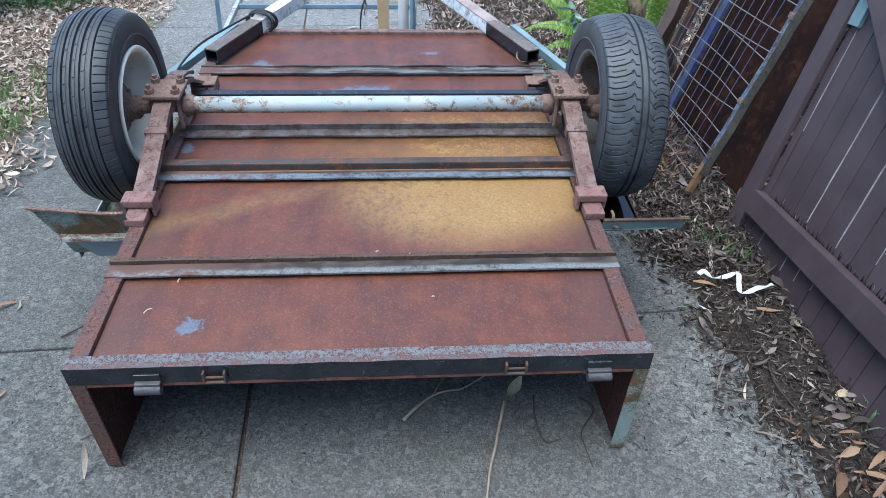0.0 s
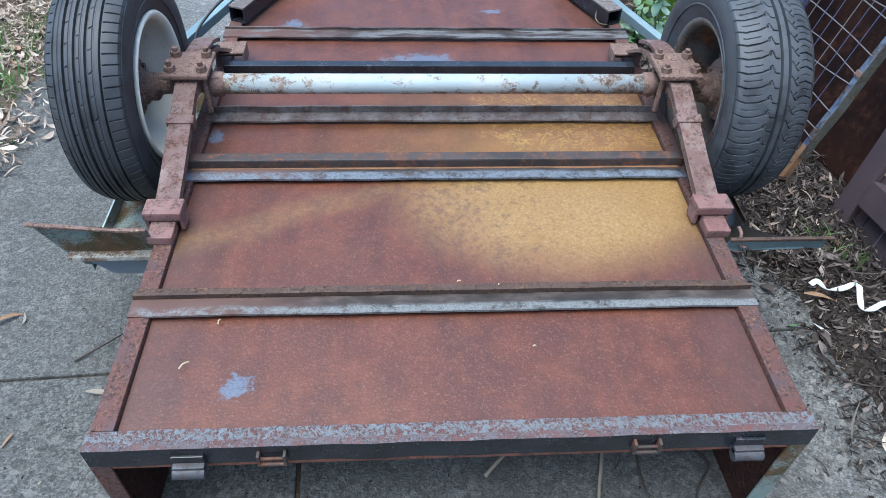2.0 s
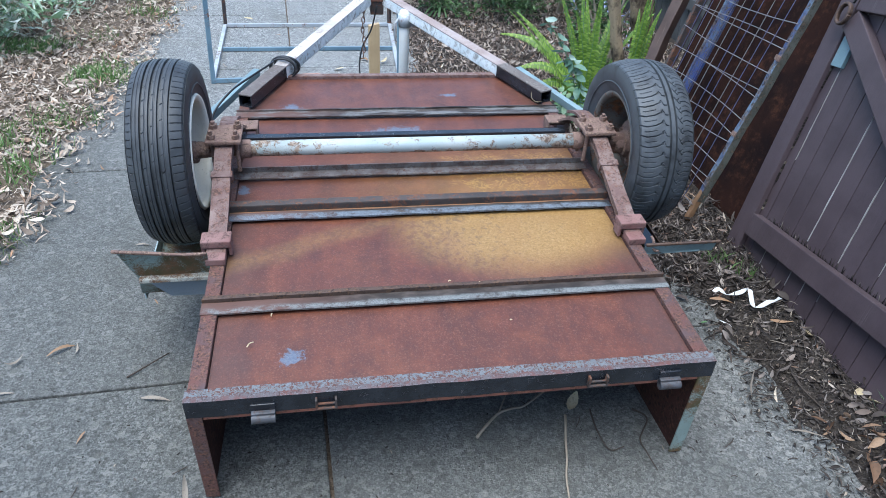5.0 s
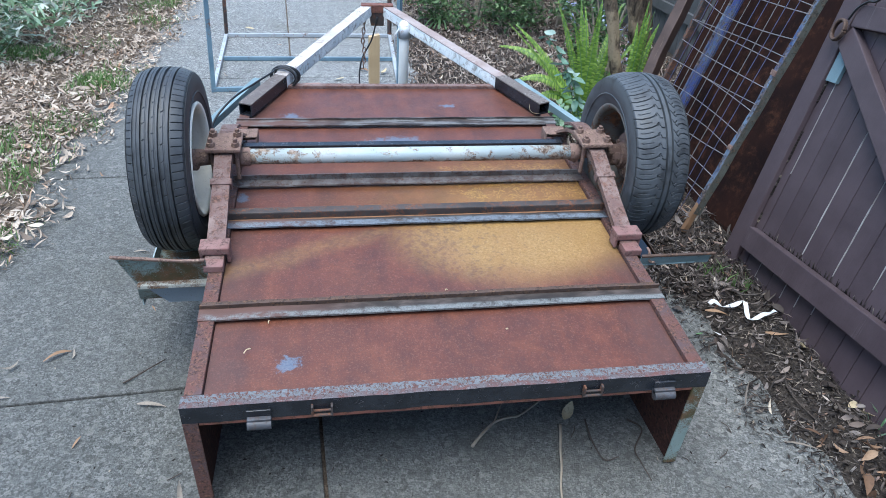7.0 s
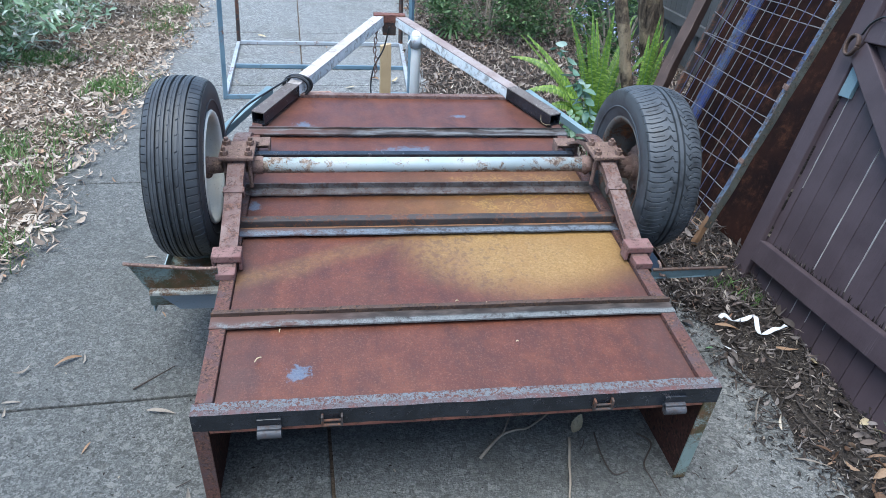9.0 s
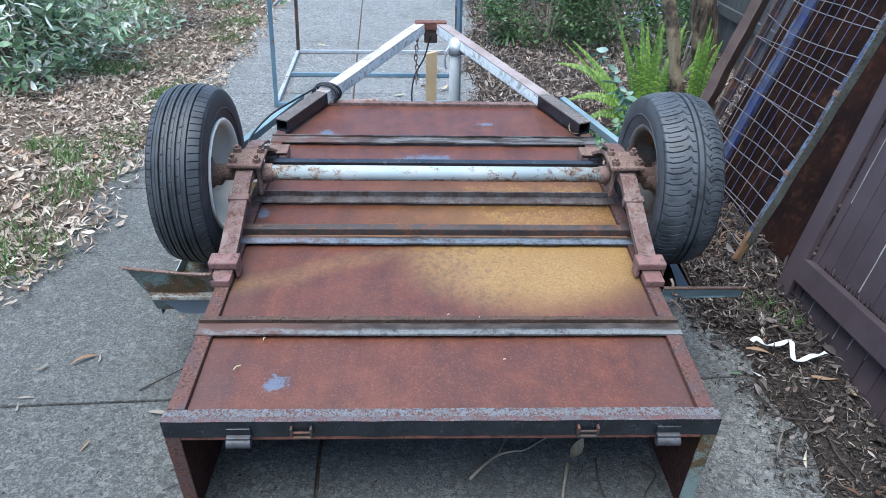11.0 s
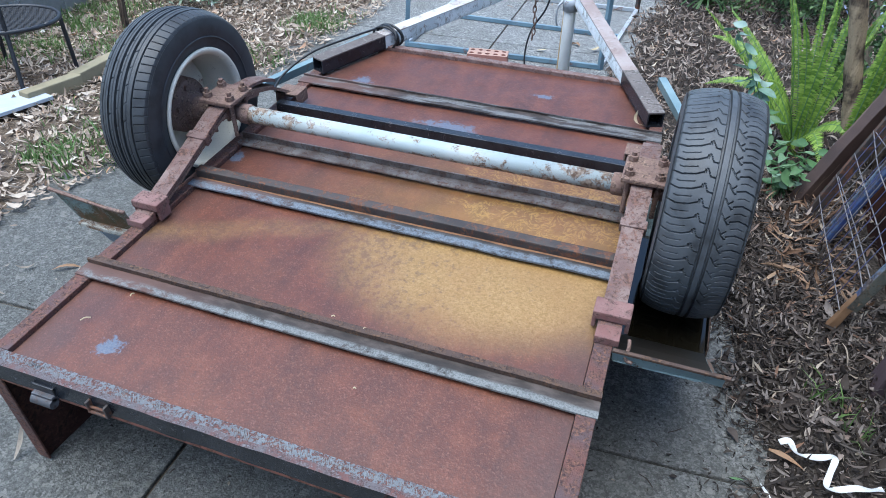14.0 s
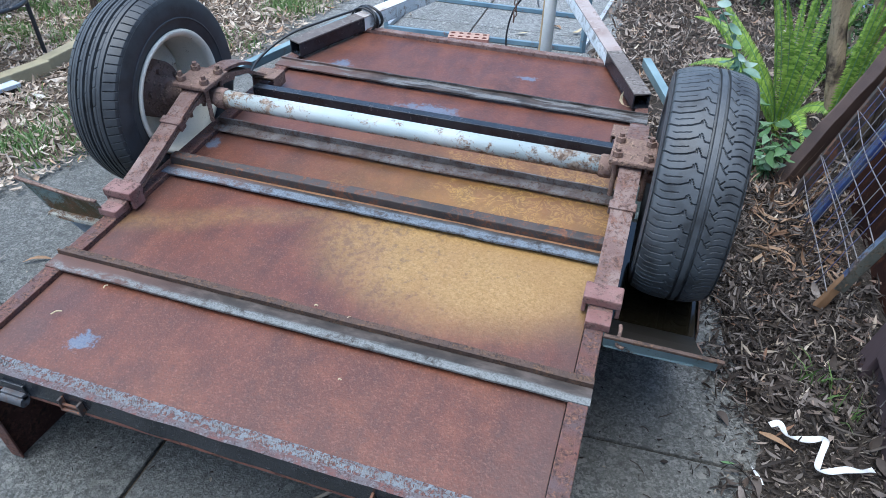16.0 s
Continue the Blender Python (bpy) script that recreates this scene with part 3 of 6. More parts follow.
def smooth(bm, angle=0.7):
    for f in bm.faces:
        f.smooth = True
    for e in bm.edges:
        if len(e.link_faces) == 2 and e.calc_face_angle(0) > angle:
            e.smooth = False
    return bm


def spline(points, steps=8):
    """A smooth line through points."""
    p = [Vector(q) for q in points]
    p = [2 * p[0] - p[1], *p, 2 * p[-1] - p[-2]]
    out = []
    for i in range(1, len(p) - 2):
        for k in range(steps):
            t = k / steps
            out.append(0.5 * ((2 * p[i]) + (p[i + 1] - p[i - 1]) * t + (2 * p[i - 1] - 5 * p[i] + 4 * p[i + 1] - p[i + 2]) * t * t + (3 * p[i] - p[i - 1] - 3 * p[i + 1] + p[i + 2]) * t ** 3))
    out.append(p[-2])
    return out


def hose(bm, points, r, sides=8, taper=1.0, steps=8):
    """A bent round line, with closed ends."""
    line = spline(points, steps) if steps else [Vector(q) for q in points]
    rings, side = [], None
    for i, c in enumerate(line):
        d = (line[min(i + 1, len(line) - 1)] - line[max(i - 1, 0)]).normalized()
        if side is None:
            side = d.orthogonal().normalized()
        side = (side - d * side.dot(d)).normalized()
        up = d.cross(side)
        rad = r * (1 + (taper - 1) * i / max(1, len(line) - 1))
        rings.append([bm.verts.new(c + rad * (math.cos(a) * side + math.sin(a) * up)) for a in (2 * math.pi * k / sides for k in range(sides))])
    for a, b in zip(rings, rings[1:]):
        for k in range(sides):
            bm.faces.new((a[k], a[(k + 1) % sides], b[(k + 1) % sides], b[k])).smooth = True
    bm.faces.new(rings[0][::-1])
    bm.faces.new(rings[-1])
    return bm


def strip(bm, points, width, thick, axis=(1, 0, 0)):
    """A flat bar bent along a line; its width lies along axis."""
    line, ax = spline(points, 6), Vector(axis)
    rings = []
    for i, c in enumerate(line):
        d = (line[min(i + 1, len(line) - 1)] - line[max(i - 1, 0)]).normalized()
        nrm = ax.cross(d).normalized()
        w, h = ax * width / 2, nrm * thick / 2
        rings.append([bm.verts.new(c + s) for s in (-w - h, w - h, w + h, -w + h)])
    for a, b in zip(rings, rings[1:]):
        for k in range(4):
            bm.faces.new((a[k], a[(k + 1) % 4], b[(k + 1) % 4], b[k]))
    bm.faces.new(rings[0][::-1])
    bm.faces.new(rings[-1])
    return bm


def prism(bm, profile, x0, x1):
    """A profile in y and z, drawn out along x."""
    a = [bm.verts.new((x0, y, z)) for y, z in profile]
    b = [bm.verts.new((x1, y, z)) for y, z in profile]
    n = len(a)
    for k in range(n):
        bm.faces.new((a[k], a[(k + 1) % n], b[(k + 1) % n], b[k]))
    bm.faces.new(a[::-1])
    bm.faces.new(b)
    bmesh.ops.recalc_face_normals(bm, faces=bm.faces)
    return bm


def lathe(bm, profile, sides=64, close=False):
    """A profile of (x, radius) turned round the x axis."""
    rings = []
    for x, r in profile:
        rings.append([bm.verts.new((x, r * math.cos(a), r * math.sin(a))) for a in (2 * math.pi * k / sides for k in range(sides))])
    pairs = list(zip(rings, rings[1:])) + ([(rings[-1], rings[0])] if close else [])
    for a, b in pairs:
        for k in range(sides):
            bm.faces.new((a[k], a[(k + 1) % sides], b[(k + 1) % sides], b[k])).smooth = True
    bmesh.ops.recalc_face_normals(bm, faces=bm.faces)
    return bm


def dent(bm, amount, scale=6.0):
    """Makes sheet and bar uneven."""
    for v in bm.verts:
        v.co += Vector(noise.noise_vector(v.co * scale)) * amount
    return bm


# ---- ground and driveway ----
def soil_height(x, y):
    """Soil laps over the concrete on both sides of the drive."""
    wob = 0.10 * noise.noise((x * 2.3, y * 2.3, 1.7)) + 0.05 * noise.noise((x * 7, y * 7, 4.1))
    right = 0.96 - max(0.0, min(1.0, (y - 0.7) / 1.0)) * 0.25 - max(0.0, min(1.0, (y - 1.9) / 0.9)) * 0.45 + max(0.0, min(1.0, (y - 4.2) / 1.5)) * 0.2
    edge = max(x - right, -1.56 - x) + wob
    rise = max(0.0, min(1.0, (edge + 0.02) / 0.14))
    return -0.012 + 0.027 * rise + (0.012 * noise.noise((x * 5, y * 5, 0.3)) + 0.006 * noise.noise((x * 19, y * 19, 2.3))) * rise


def litter_cover(x, y):
    """How thickly leaves lie: full on soil, thinning out over the concrete."""
    right = 0.96 - max(0.0, min(1.0, (y - 0.7) / 1.0)) * 0.25 - max(0.0, min(1.0, (y - 1.9) / 0.9)) * 0.45 + max(0.0, min(1.0, (y - 4.2) / 1.5)) * 0.2
    edge = max(x - right, -1.50 - x) + 0.12 * noise.noise((x * 2.3, y * 2.3, 1.7)) + 0.08 * noise.noise((x * 9, y * 9, 4.1))
    t = max(0.0, min(1.0, (edge + 0.10) / 0.16))
    return t * t * (3 - 2 * t)


def ground_sheet():
    def axis(a, b, step, far):
        out = list(np.arange(a, b, step))
        k, lo, hi = 0.3, a, b
        while hi < far:
            lo, hi, k = lo - k, hi + k, k * 1.7
            out = [lo, *out, hi]
        return out
    xs, ys = axis(-3.6, 2.6, 0.032, 45), axis(-1.4, 8.5, 0.034, 45)
    verts = [(x, y, soil_height(x, y)) for y in ys for x in xs]
    w = len(xs)
    faces = [(j * w + i, j * w + i + 1, (j + 1) * w + i + 1, (j + 1) * w + i) for j in range(len(ys) - 1) for i in range(w - 1)]
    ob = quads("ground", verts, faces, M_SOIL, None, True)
    return tagged(ob, "dark damp soil with humus beside the drive", "ground", kind="structure")


ground_sheet()
drive = thing("driveway", "grey weathered concrete driveway cast in slabs", "driveway", pose(-0.34, 0.49, 0, 0, 0, 3.2), kind="structure")
slab_mesh = None
for row in range(-4, 7):
    for col in (-1, 0):
        ob = None
        if slab_mesh is None:
            bm = box(0.005, 1.719, 0.005, 1.535, -0.09, 0, bevel=0.005)
            ob = part("concrete_slab", bm, M_CONC, drive)
            slab_mesh = ob.data
        else:
            ob = new("concrete_slab", slab_mesh)
            ob.parent = drive
        ob.matrix_basis = pose(-1.724 if col else 0, row * 1.54, 0.0015 * noise.noise((row * 3.1, col * 2.2, 0)))


# ---- the upturned trailer ----
TILT_UP, TAIL_Z, LENGTH, HALF = 5.6, 0.345, 1.745, 0.61
trailer = thing("box_trailer", "upturned rusty steel box trailer resting on its sides", "trailer", pose(0, 0, TAIL_Z, TILT_UP))
bm = bmesh.new()
outline = [(-0.570, 0.01), (0.570, 0.01), (0.570, 1.50), (0.466, LENGTH - 0.01), (-0.466, LENGTH - 0.01), (-0.570, 1.50)]
low, high = [bm.verts.new((x, y, -0.012)) for x, y in outline], [bm.verts.new((x, y, -0.006)) for x, y in outline]
bm.faces.new(low[::-1]), bm.faces.new(high)
for k in range(6):
    bm.faces.new((low[k], low[(k + 1) % 6], high[(k + 1) % 6], high[k]))
part("floor_sheet", bm, M_FLOOR, trailer, "red-brown rusted floor sheet with ochre stain")


def edge_rail(s):
    bm = bmesh.new()
    slab(bm, min(s * 0.572, s * HALF), max(s * 0.572, s * HALF), 0.037, 1.47, -0.012, 0.006, 0.002)
    slab(bm, min(s * 0.603, s * HALF), max(s * 0.603, s * HALF), 0.034, 1.47, -0.05, 0.002)
    return part("edge_rail", dent(bm, 0.0015), M_SIDE, trailer)


def side_panel(s):
    bm = bmesh.new()
    low = lambda v: -(TAIL_Z + math.sin(radians(TILT_UP)) * v) / math.cos(radians(TILT_UP))
    prism(bm, [(0.004, -0.012), (1.47, -0.012), (1.47, low(1.47)), (0.004, low(0.004))], s * 0.598, s * 0.6025)
    a, b = Vector((s * 0.600, 1.47, 0)), Vector((s * 0.470, LENGTH - 0.004, 0))
    across = Vector((s * 0.004, 0.002, 0))
    ends = [[bm.verts.new(p + q + Vector((0, 0, z))) for z in (-0.013, low(p.y)) for q in (across * 0, across)] for p in (a, b)]
    (a0, a1, a2, a3), (b0, b1, b2, b3) = ends
    for face in ((a0, b0, b2, a2), (a1, a3, b3, b1), (a0, a1, b1, b0), (a2, b2, b3, a3), (a0, a2, a3, a1), (b0, b1, b3, b2)):
        bm.faces.new(face)
    bmesh.ops.recalc_face_normals(bm, faces=bm.faces)
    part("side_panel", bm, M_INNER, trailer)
    bm = bmesh.new()
    slab(bm, min(s * 0.582, s * 0.615), max(s * 0.582, s * 0.615), 0.000, 0.005, -0.34, -0.046, 0.0015)
    slab(bm, min(s * 0.610, s * 0.615), max(s * 0.610, s * 0.615), 0.005, 0.035, -0.34, -0.046, 0.0015)
    part("corner_angle", dent(bm, 0.003, 9), M_SIDE if s < 0 else M_TEAL_STAIN, trailer, "rusted corner angle" if s < 0 else "corner angle with old teal paint")


for s in (-1, 1):
    edge_rail(s)
    side_panel(s)
part("front_panel", box(-0.47, 0.47, LENGTH - 0.004, LENGTH, -0.515, -0.021), M_RUST, trailer)


def tail_rail():
    bm = bmesh.new()
    prism(bm, [(0.0, 0.006), (0.013, 0.0066), (0.036, 0.006), (0.036, 0.0), (0.005, 0.0), (0.005, -0.044), (0.0, -0.044)], -0.615, 0.615)
    bmesh.ops.subdivide_edges(bm, edges=[e for e in bm.edges if abs(e.verts[0].co.x - e.verts[1].co.x) > 0.5], cuts=60)
    dent(bm, 0.0018, 13)
    for f in bm.faces:
        f.material_index = 1 if f.normal.z < 0.6 else 2 if f.calc_center_median().y < 0.0125 else 0
    part("tail_rail", bm, [M_WELD, M_BLACK, M_RAILRED], trailer, "black tail rail with scraped blue-grey top")
    part("tail_lip", dent(box(-0.58, 0.58, 0.001, 0.012, -0.054, -0.0445), 0.001), M_RUST, trailer, "red rusted lip")
    # ripple of weld beads along the top of the rail
    bm = bmesh.new()
    for i in range(330):
        x = -0.59 + 1.18 * i / 329 + random.uniform(-0.0015, 0.0015)
        if abs(noise.noise((x * 4, 3.3, 0))) < 0.42 and random.random() < 0.7:
            slab(bm, x - 0.0007, x + 0.0007, 0.013 + random.uniform(0, 0.010), 0.027 + random.uniform(0, 0.006), 0.0052, 0.0068, m=Matrix.Translation((x, 0.02, 0)) @ pose(0, 0, 0, 0, 0, 32 + random.uniform(-14, 14)) @ Matrix.Translation((-x, -0.02, 0)))
    part("weld_bead", dent(bm, 0.002, 30), M_BEAD, trailer, "rough pale weld beads")["kind"] = "stuff"


tail_rail()


def roller_catch(u):
    bm = bmesh.new()
    slab(bm, u - 0.027, u + 0.027, -0.006, 0.0005, -0.036, -0.012, 0.002)
    catch = part("tail_catch", bm, M_BLACK, trailer, "black steel tailgate hinge half")
    bm = smooth(rod(bmesh.new(), (u - 0.026, -0.014, -0.047), (u + 0.026, -0.014, -0.047), 0.0115, 14))
    slab(bm, u - 0.026, u + 0.026, -0.016, 0.002, -0.046, -0.030, 0.002)
    part("hinge_barrel", bm, M_GREY, catch)


def loop_catch(u):
    bm = bmesh.new()
    for dx in (-0.024, 0.019):
        slab(bm, u + dx, u + dx + 0.005, -0.012, 0.0005, -0.038, -0.008, 0.001)
    smooth(rod(bm, (u - 0.024, -0.009, -0.036), (u + 0.024, -0.009, -0.036), 0.004, 10))
    smooth(rod(bm, (u - 0.024, -0.006, -0.024), (u + 0.024, -0.006, -0.024), 0.003, 10))
    part("tail_catch", bm, M_DARK, trailer, "small rusted loop catch")


roller_catch(-0.45), roller_catch(0.50), loop_catch(-0.313), loop_catch(0.318)


def cross_member(v0, v1, flange, material, rear=True, reach=0.612, height=0.02, label=""):
    """An angle bar across the floor: a flat leg and a standing flange."""
    bm = bmesh.new()
    prism(bm, [(v0, 0.0), (v1, 0.0), (v1, 0.005), (v0, 0.005)], -reach, reach)
    if flange:
        f0 = v1 - 0.005 if rear else v0
        prism(bm, [(f0, 0.004), (f0 + 0.005, 0.004), (f0 + 0.005, height), (f0, height)], -reach, reach)
    bmesh.ops.subdivide_edges(bm, edges=[e for e in bm.edges if abs(e.verts[0].co.x - e.verts[1].co.x) > 0.5], cuts=40)
    bmesh.ops.translate(bm, verts=bm.verts, vec=(0, 0, 0.004))
    return part("cross_member", dent(bm, 0.0022, 8), material, trailer, label)


cross_member(0.276, 0.318, False, M_STREAK, reach=0.612)
cross_member(0.319, 0.345, True, M_DARKRUST, rear=False, reach=0.612, height=0.016, label="rusted standing angle bar")
cross_member(0.678, 0.714, False, M_STREAK_BLUE, reach=0.592)
part("cross_member", dent(box(-0.592, 0.592, 0.722, 0.752, 0.001, 0.030, 0.004), 0.001), M_DARK, trailer, "dark scaled box bar")
part("gap_filler", box(-0.58, 0.58, 0.714, 0.722, 0.001, 0.0075), M_ORANGE, trailer, "orange rust line")
cross_member(0.913, 0.955, True, M_BEIGE, reach=0.585, height=0.022)
part("cross_member", dent(box(-0.575, 0.575, 1.135, 1.165, 0.001, 0.035, 0.003), 0.001), M_BLACK, trailer, "black box bar behind the axle")
cross_member(1.345, 1.395, True, M_STREAK_DIM, reach=0.615, height=0.012)
part("front_lip", dent(box(-0.475, 0.475, 1.716, 1.745, -0.02, 0.008, 0.003), 0.002), M_RUST_PINK, trailer)

# axle, springs and wheels
AV, AW = 0.928, 0.107
bm = bmesh.new()
lathe(bm, [(-0.545, 0.0), (-0.545, 0.0245), (0.545, 0.0245), (0.545, 0.0)], 28)
bmesh.ops.translate(bm, verts=bm.verts, vec=(0, AV, AW))
axle = part("axle", bm, M_AXLE, trailer, "pale blue painted axle tube with rust spots")
for s in (-1, 1):
    bm = lathe(bmesh.new(), [(s * 0.520, 0.026), (s * 0.526, 0.029), (s * 0.548, 0.029), (s * 0.56, 0.022), (s * 0.63, 0.019), (s * 0.645, 0.024), (s * 0.675, 0.026), (s * 0.70, 0.026)], 24)
    bmesh.ops.translate(bm, verts=bm.verts, vec=(0, AV, AW))
    part("stub_axle", dent(bm, 0.0012, 45), M_FLAKE, axle, "flaking rusted stub axle")


def spring(s):
    u = s * 0.595
    bm = bmesh.new()
    strip(bm, [(u, 0.485, 0.020), (u, 0.53, 0.026), (u, 0.66, 0.066), (u, 0.77, 0.104), (u, 0.87, 0.138), (u, 0.93, 0.146), (u, 0.99, 0.149), (u, 1.07, 0.138), (u, 1.13, 0.116), (u, 1.145, 0.106)], 0.050, 0.009)
    leaf = part("leaf_spring", dent(bm, 0.001, 20), M_RUST_PINK, trailer, "rusted leaf spring")
    bm = strip(bmesh.new(), [(u, 0.53, 0.012), (u, 0.66, 0.052), (u, 0.77, 0.090), (u, 0.93, 0.133), (u, 1.08, 0.106), (u, 1.16, 0.07), (u * 0.97, 1.22, 0.028)], 0.047, 0.009)
    part("lower_leaf", dent(bm, 0.001, 20), M_FLAKE, leaf)
    for k, (v0, v1) in enumerate(((0.80, 1.135), (0.86, 1.09), (0.88, 1.05))):
        drop = 0.0105 * (k + 1)
        far = 0.138 - 0.55 * max(0.0, v1 - 1.07)
        bm = strip(bmesh.new(), [(u, v0, 0.115 + 0.35 * (v0 - 0.80) - drop), (u, 0.93, 0.146 - drop), (u, 0.99, 0.149 - drop), (u, v1, min(far, 0.149) - drop)], 0.048, 0.0085)
        part("lower_leaf", dent(bm, 0.001, 24), M_FLAKE, leaf, "flaking short spring leaf")
    bm = bmesh.new()
    m = Matrix.Translation((u, 0.775, 0.097)) @ pose(0, 0, 0, 18)
    slab(bm, -0.031, 0.031, -0.012, 0.012, -0.012, 0.017, 0.003, m)
    part("spring_clip", bm, M_RUST_PINK, leaf)
    # slipper hanger at the near end
    bm = bmesh.new()
    slab(bm, u - 0.040, u + 0.040, 0.515, 0.565, 0.030, 0.052, 0.004)
    slab(bm, u - 0.040, u - 0.031, 0.520, 0.560, 0.002, 0.034, 0.002)
    slab(bm, u + 0.031, u + 0.040, 0.520, 0.560, 0.002, 0.034, 0.002)
    slab(bm, u - 0.026, u + 0.026, 0.470, 0.52, 0.006, 0.026, 0.003)
    part("spring_hanger", dent(bm, 0.001), M_SADDLE, trailer, "rusted slipper hanger")
    # hanger at the far end: an open box
    bm = bmesh.new()
    c = s * 0.565
    slab(bm, c - 0.040, c + 0.040, 1.185, 1.25, 0.040, 0.045, 0.002)
    slab(bm, c - 0.040, c - 0.035, 1.185, 1.25, 0.003, 0.041, 0.002)
    slab(bm, c + 0.035, c + 0.040, 1.185, 1.25, 0.003, 0.041, 0.002)
    smooth(rod(bm, (c - 0.038, 1.215, 0.026), (c + 0.038, 1.215, 0.026), 0.007, 10))
    part("spring_hanger", dent(bm, 0.003, 14), M_FLAKE, trailer, "brown rusted open hanger box")
    # plate and bolts over the axle
    bm = slab(bmesh.new(), u - 0.053, u + 0.053, 0.868, 0.985, 0.151, 0.163, 0.004)
    plate = part("spring_plate", dent(bm, 0.002, 16), M_FLAKE, trailer, "flaking rusted spring plate")
    for du in (-0.036, 0.036):
        bm = bmesh.new()
        for dv in (0.893, 0.962):
            smooth(rod(bm, (u + du, dv, 0.05), (u + du, dv, 0.187 + 0.008 * noise.noise((du * 90, dv * 30, s))), 0.0065, 10))
            bmesh.ops.create_cone(bm, cap_ends=True, segments=6, radius1=0.0135, radius2=0.0125, depth=0.013, matrix=Matrix.Translation((u + du, dv, 0.170)))
        part("bolt", dent(bm, 0.001, 40), M_FLAKE, plate)


def tyre_mesh(kind, R, B):
    """A tyre round the x axis, with its tread cut by a rule."""
    NA = 1350

    def groove(ph, half):
        return np.clip((half - np.abs((ph + 0.5) % 1 - 0.5)) / (0.4 * half), 0, 1)

    prof = [(-0.40, 0.166, 0), (-0.445, 0.185, 0), (-0.485, 0.208, 0), (-0.50, 0.228, 0), (-0.492, 0.246, 0), (-0.476, 0.258, 0), (-0.463, R - 0.0235, 0.2), (-0.453, R - 0.0185, 0.8)]
    tread = [(x, R - 0.016 * abs(x / 0.45) ** 2.6, 1) for x in np.linspace(-0.44, 0.44, 89)]
    prof = prof + tread + [(-x, r, c) for x, r, c in prof[::-1]]
    th = np.arange(NA) * 2 * np.pi / NA
    verts = np.zeros((len(prof), NA, 3))
    for j, (x, r, cut) in enumerate(prof):
        d = np.zeros(NA)
        turns = th / (2 * np.pi)
        if kind == "road":
            for g, gw in ((-0.335, 0.006), (-0.20, 0.014), (-0.055, 0.017), (0.085, 0.017), (0.245, 0.014)):
                d = np.maximum(d, (0.0075 if gw > 0.010 else 0.003) * (abs(x - g) < gw))
            ph = (turns * 75 + 0.9 * (abs(x) - 0.3)) % 1
            if x > 0.275 or x < -0.36:
                d = np.maximum(d, 0.0035 * groove(ph, 0.055) * cut)
            for g in (-0.27, -0.125, 0.015, 0.165):
                if abs(x - g) < 0.006:
                    d = np.maximum(d, 0.0016)
            ph = (turns * 37 + 2.5 * x) % 1
            if 0.085 < x < 0.16 or -0.20 < x < -0.14 or -0.055 < x < 0.0:
                d = np.maximum(d, 0.0022 * groove(ph, 0.028))
        elif cut:
            for g in (0.02, 0.122):
                if abs(x - g) < 0.013:
                    d = d + 0.0080
            ph = np.full(NA, 0.5)
            if x < 0.005:
                bow = np.interp(x, (-0.47, -0.36, -0.22, -0.13, -0.095, -0.055, 0.01), (0.05, -0.18, -0.10, 0.12, 0.42, -0.12, -0.18))
                ph = (turns * 54 + bow) % 1
            elif x > 0.14:
                bow = np.interp(x, (0.14, 0.20, 0.235, 0.25, 0.34, 0.42, 0.47), (0.75, 0.22, -0.02, 0.22, 0.36, 0.22, 0.0))
                ph = (turns * 54 + bow) % 1
            d = np.maximum(d, 0.0046 * groove(ph, 0.052) * cut)
            # thin sipes half way between the lateral grooves
            if -0.40 < x < -0.20 or 0.27 < x < 0.40:
                d = np.maximum(d, 0.0025 * groove(ph + 0.5, 0.035))
            # short cross links between neighbouring lugs
            if 0.195 < x < 0.235:
                ph = (turns * 54 + 6.0 * (x - 0.195) + 0.35) % 1
                d = np.maximum(d, 0.005 * groove(ph, 0.06))
            if -0.125 < x < -0.10:
                ph = (turns * 54 + 0.2) % 1
                d = np.maximum(d, 0.005 * groove(ph, 0.16))
        rad = r - d
        verts[j, :, 0] = x * B
        verts[j, :, 1] = rad * np.cos(th)
        verts[j, :, 2] = rad * np.sin(th)
    n = len(prof)
    idx = np.arange(n * NA).reshape(n, NA)
    a, b = idx[:-1], idx[1:]
    faces = np.stack([a, np.roll(a, -1, 1), np.roll(b, -1, 1), b], -1).reshape(-1, 4)
    return verts.reshape(-1, 3), faces[:, ::-1]


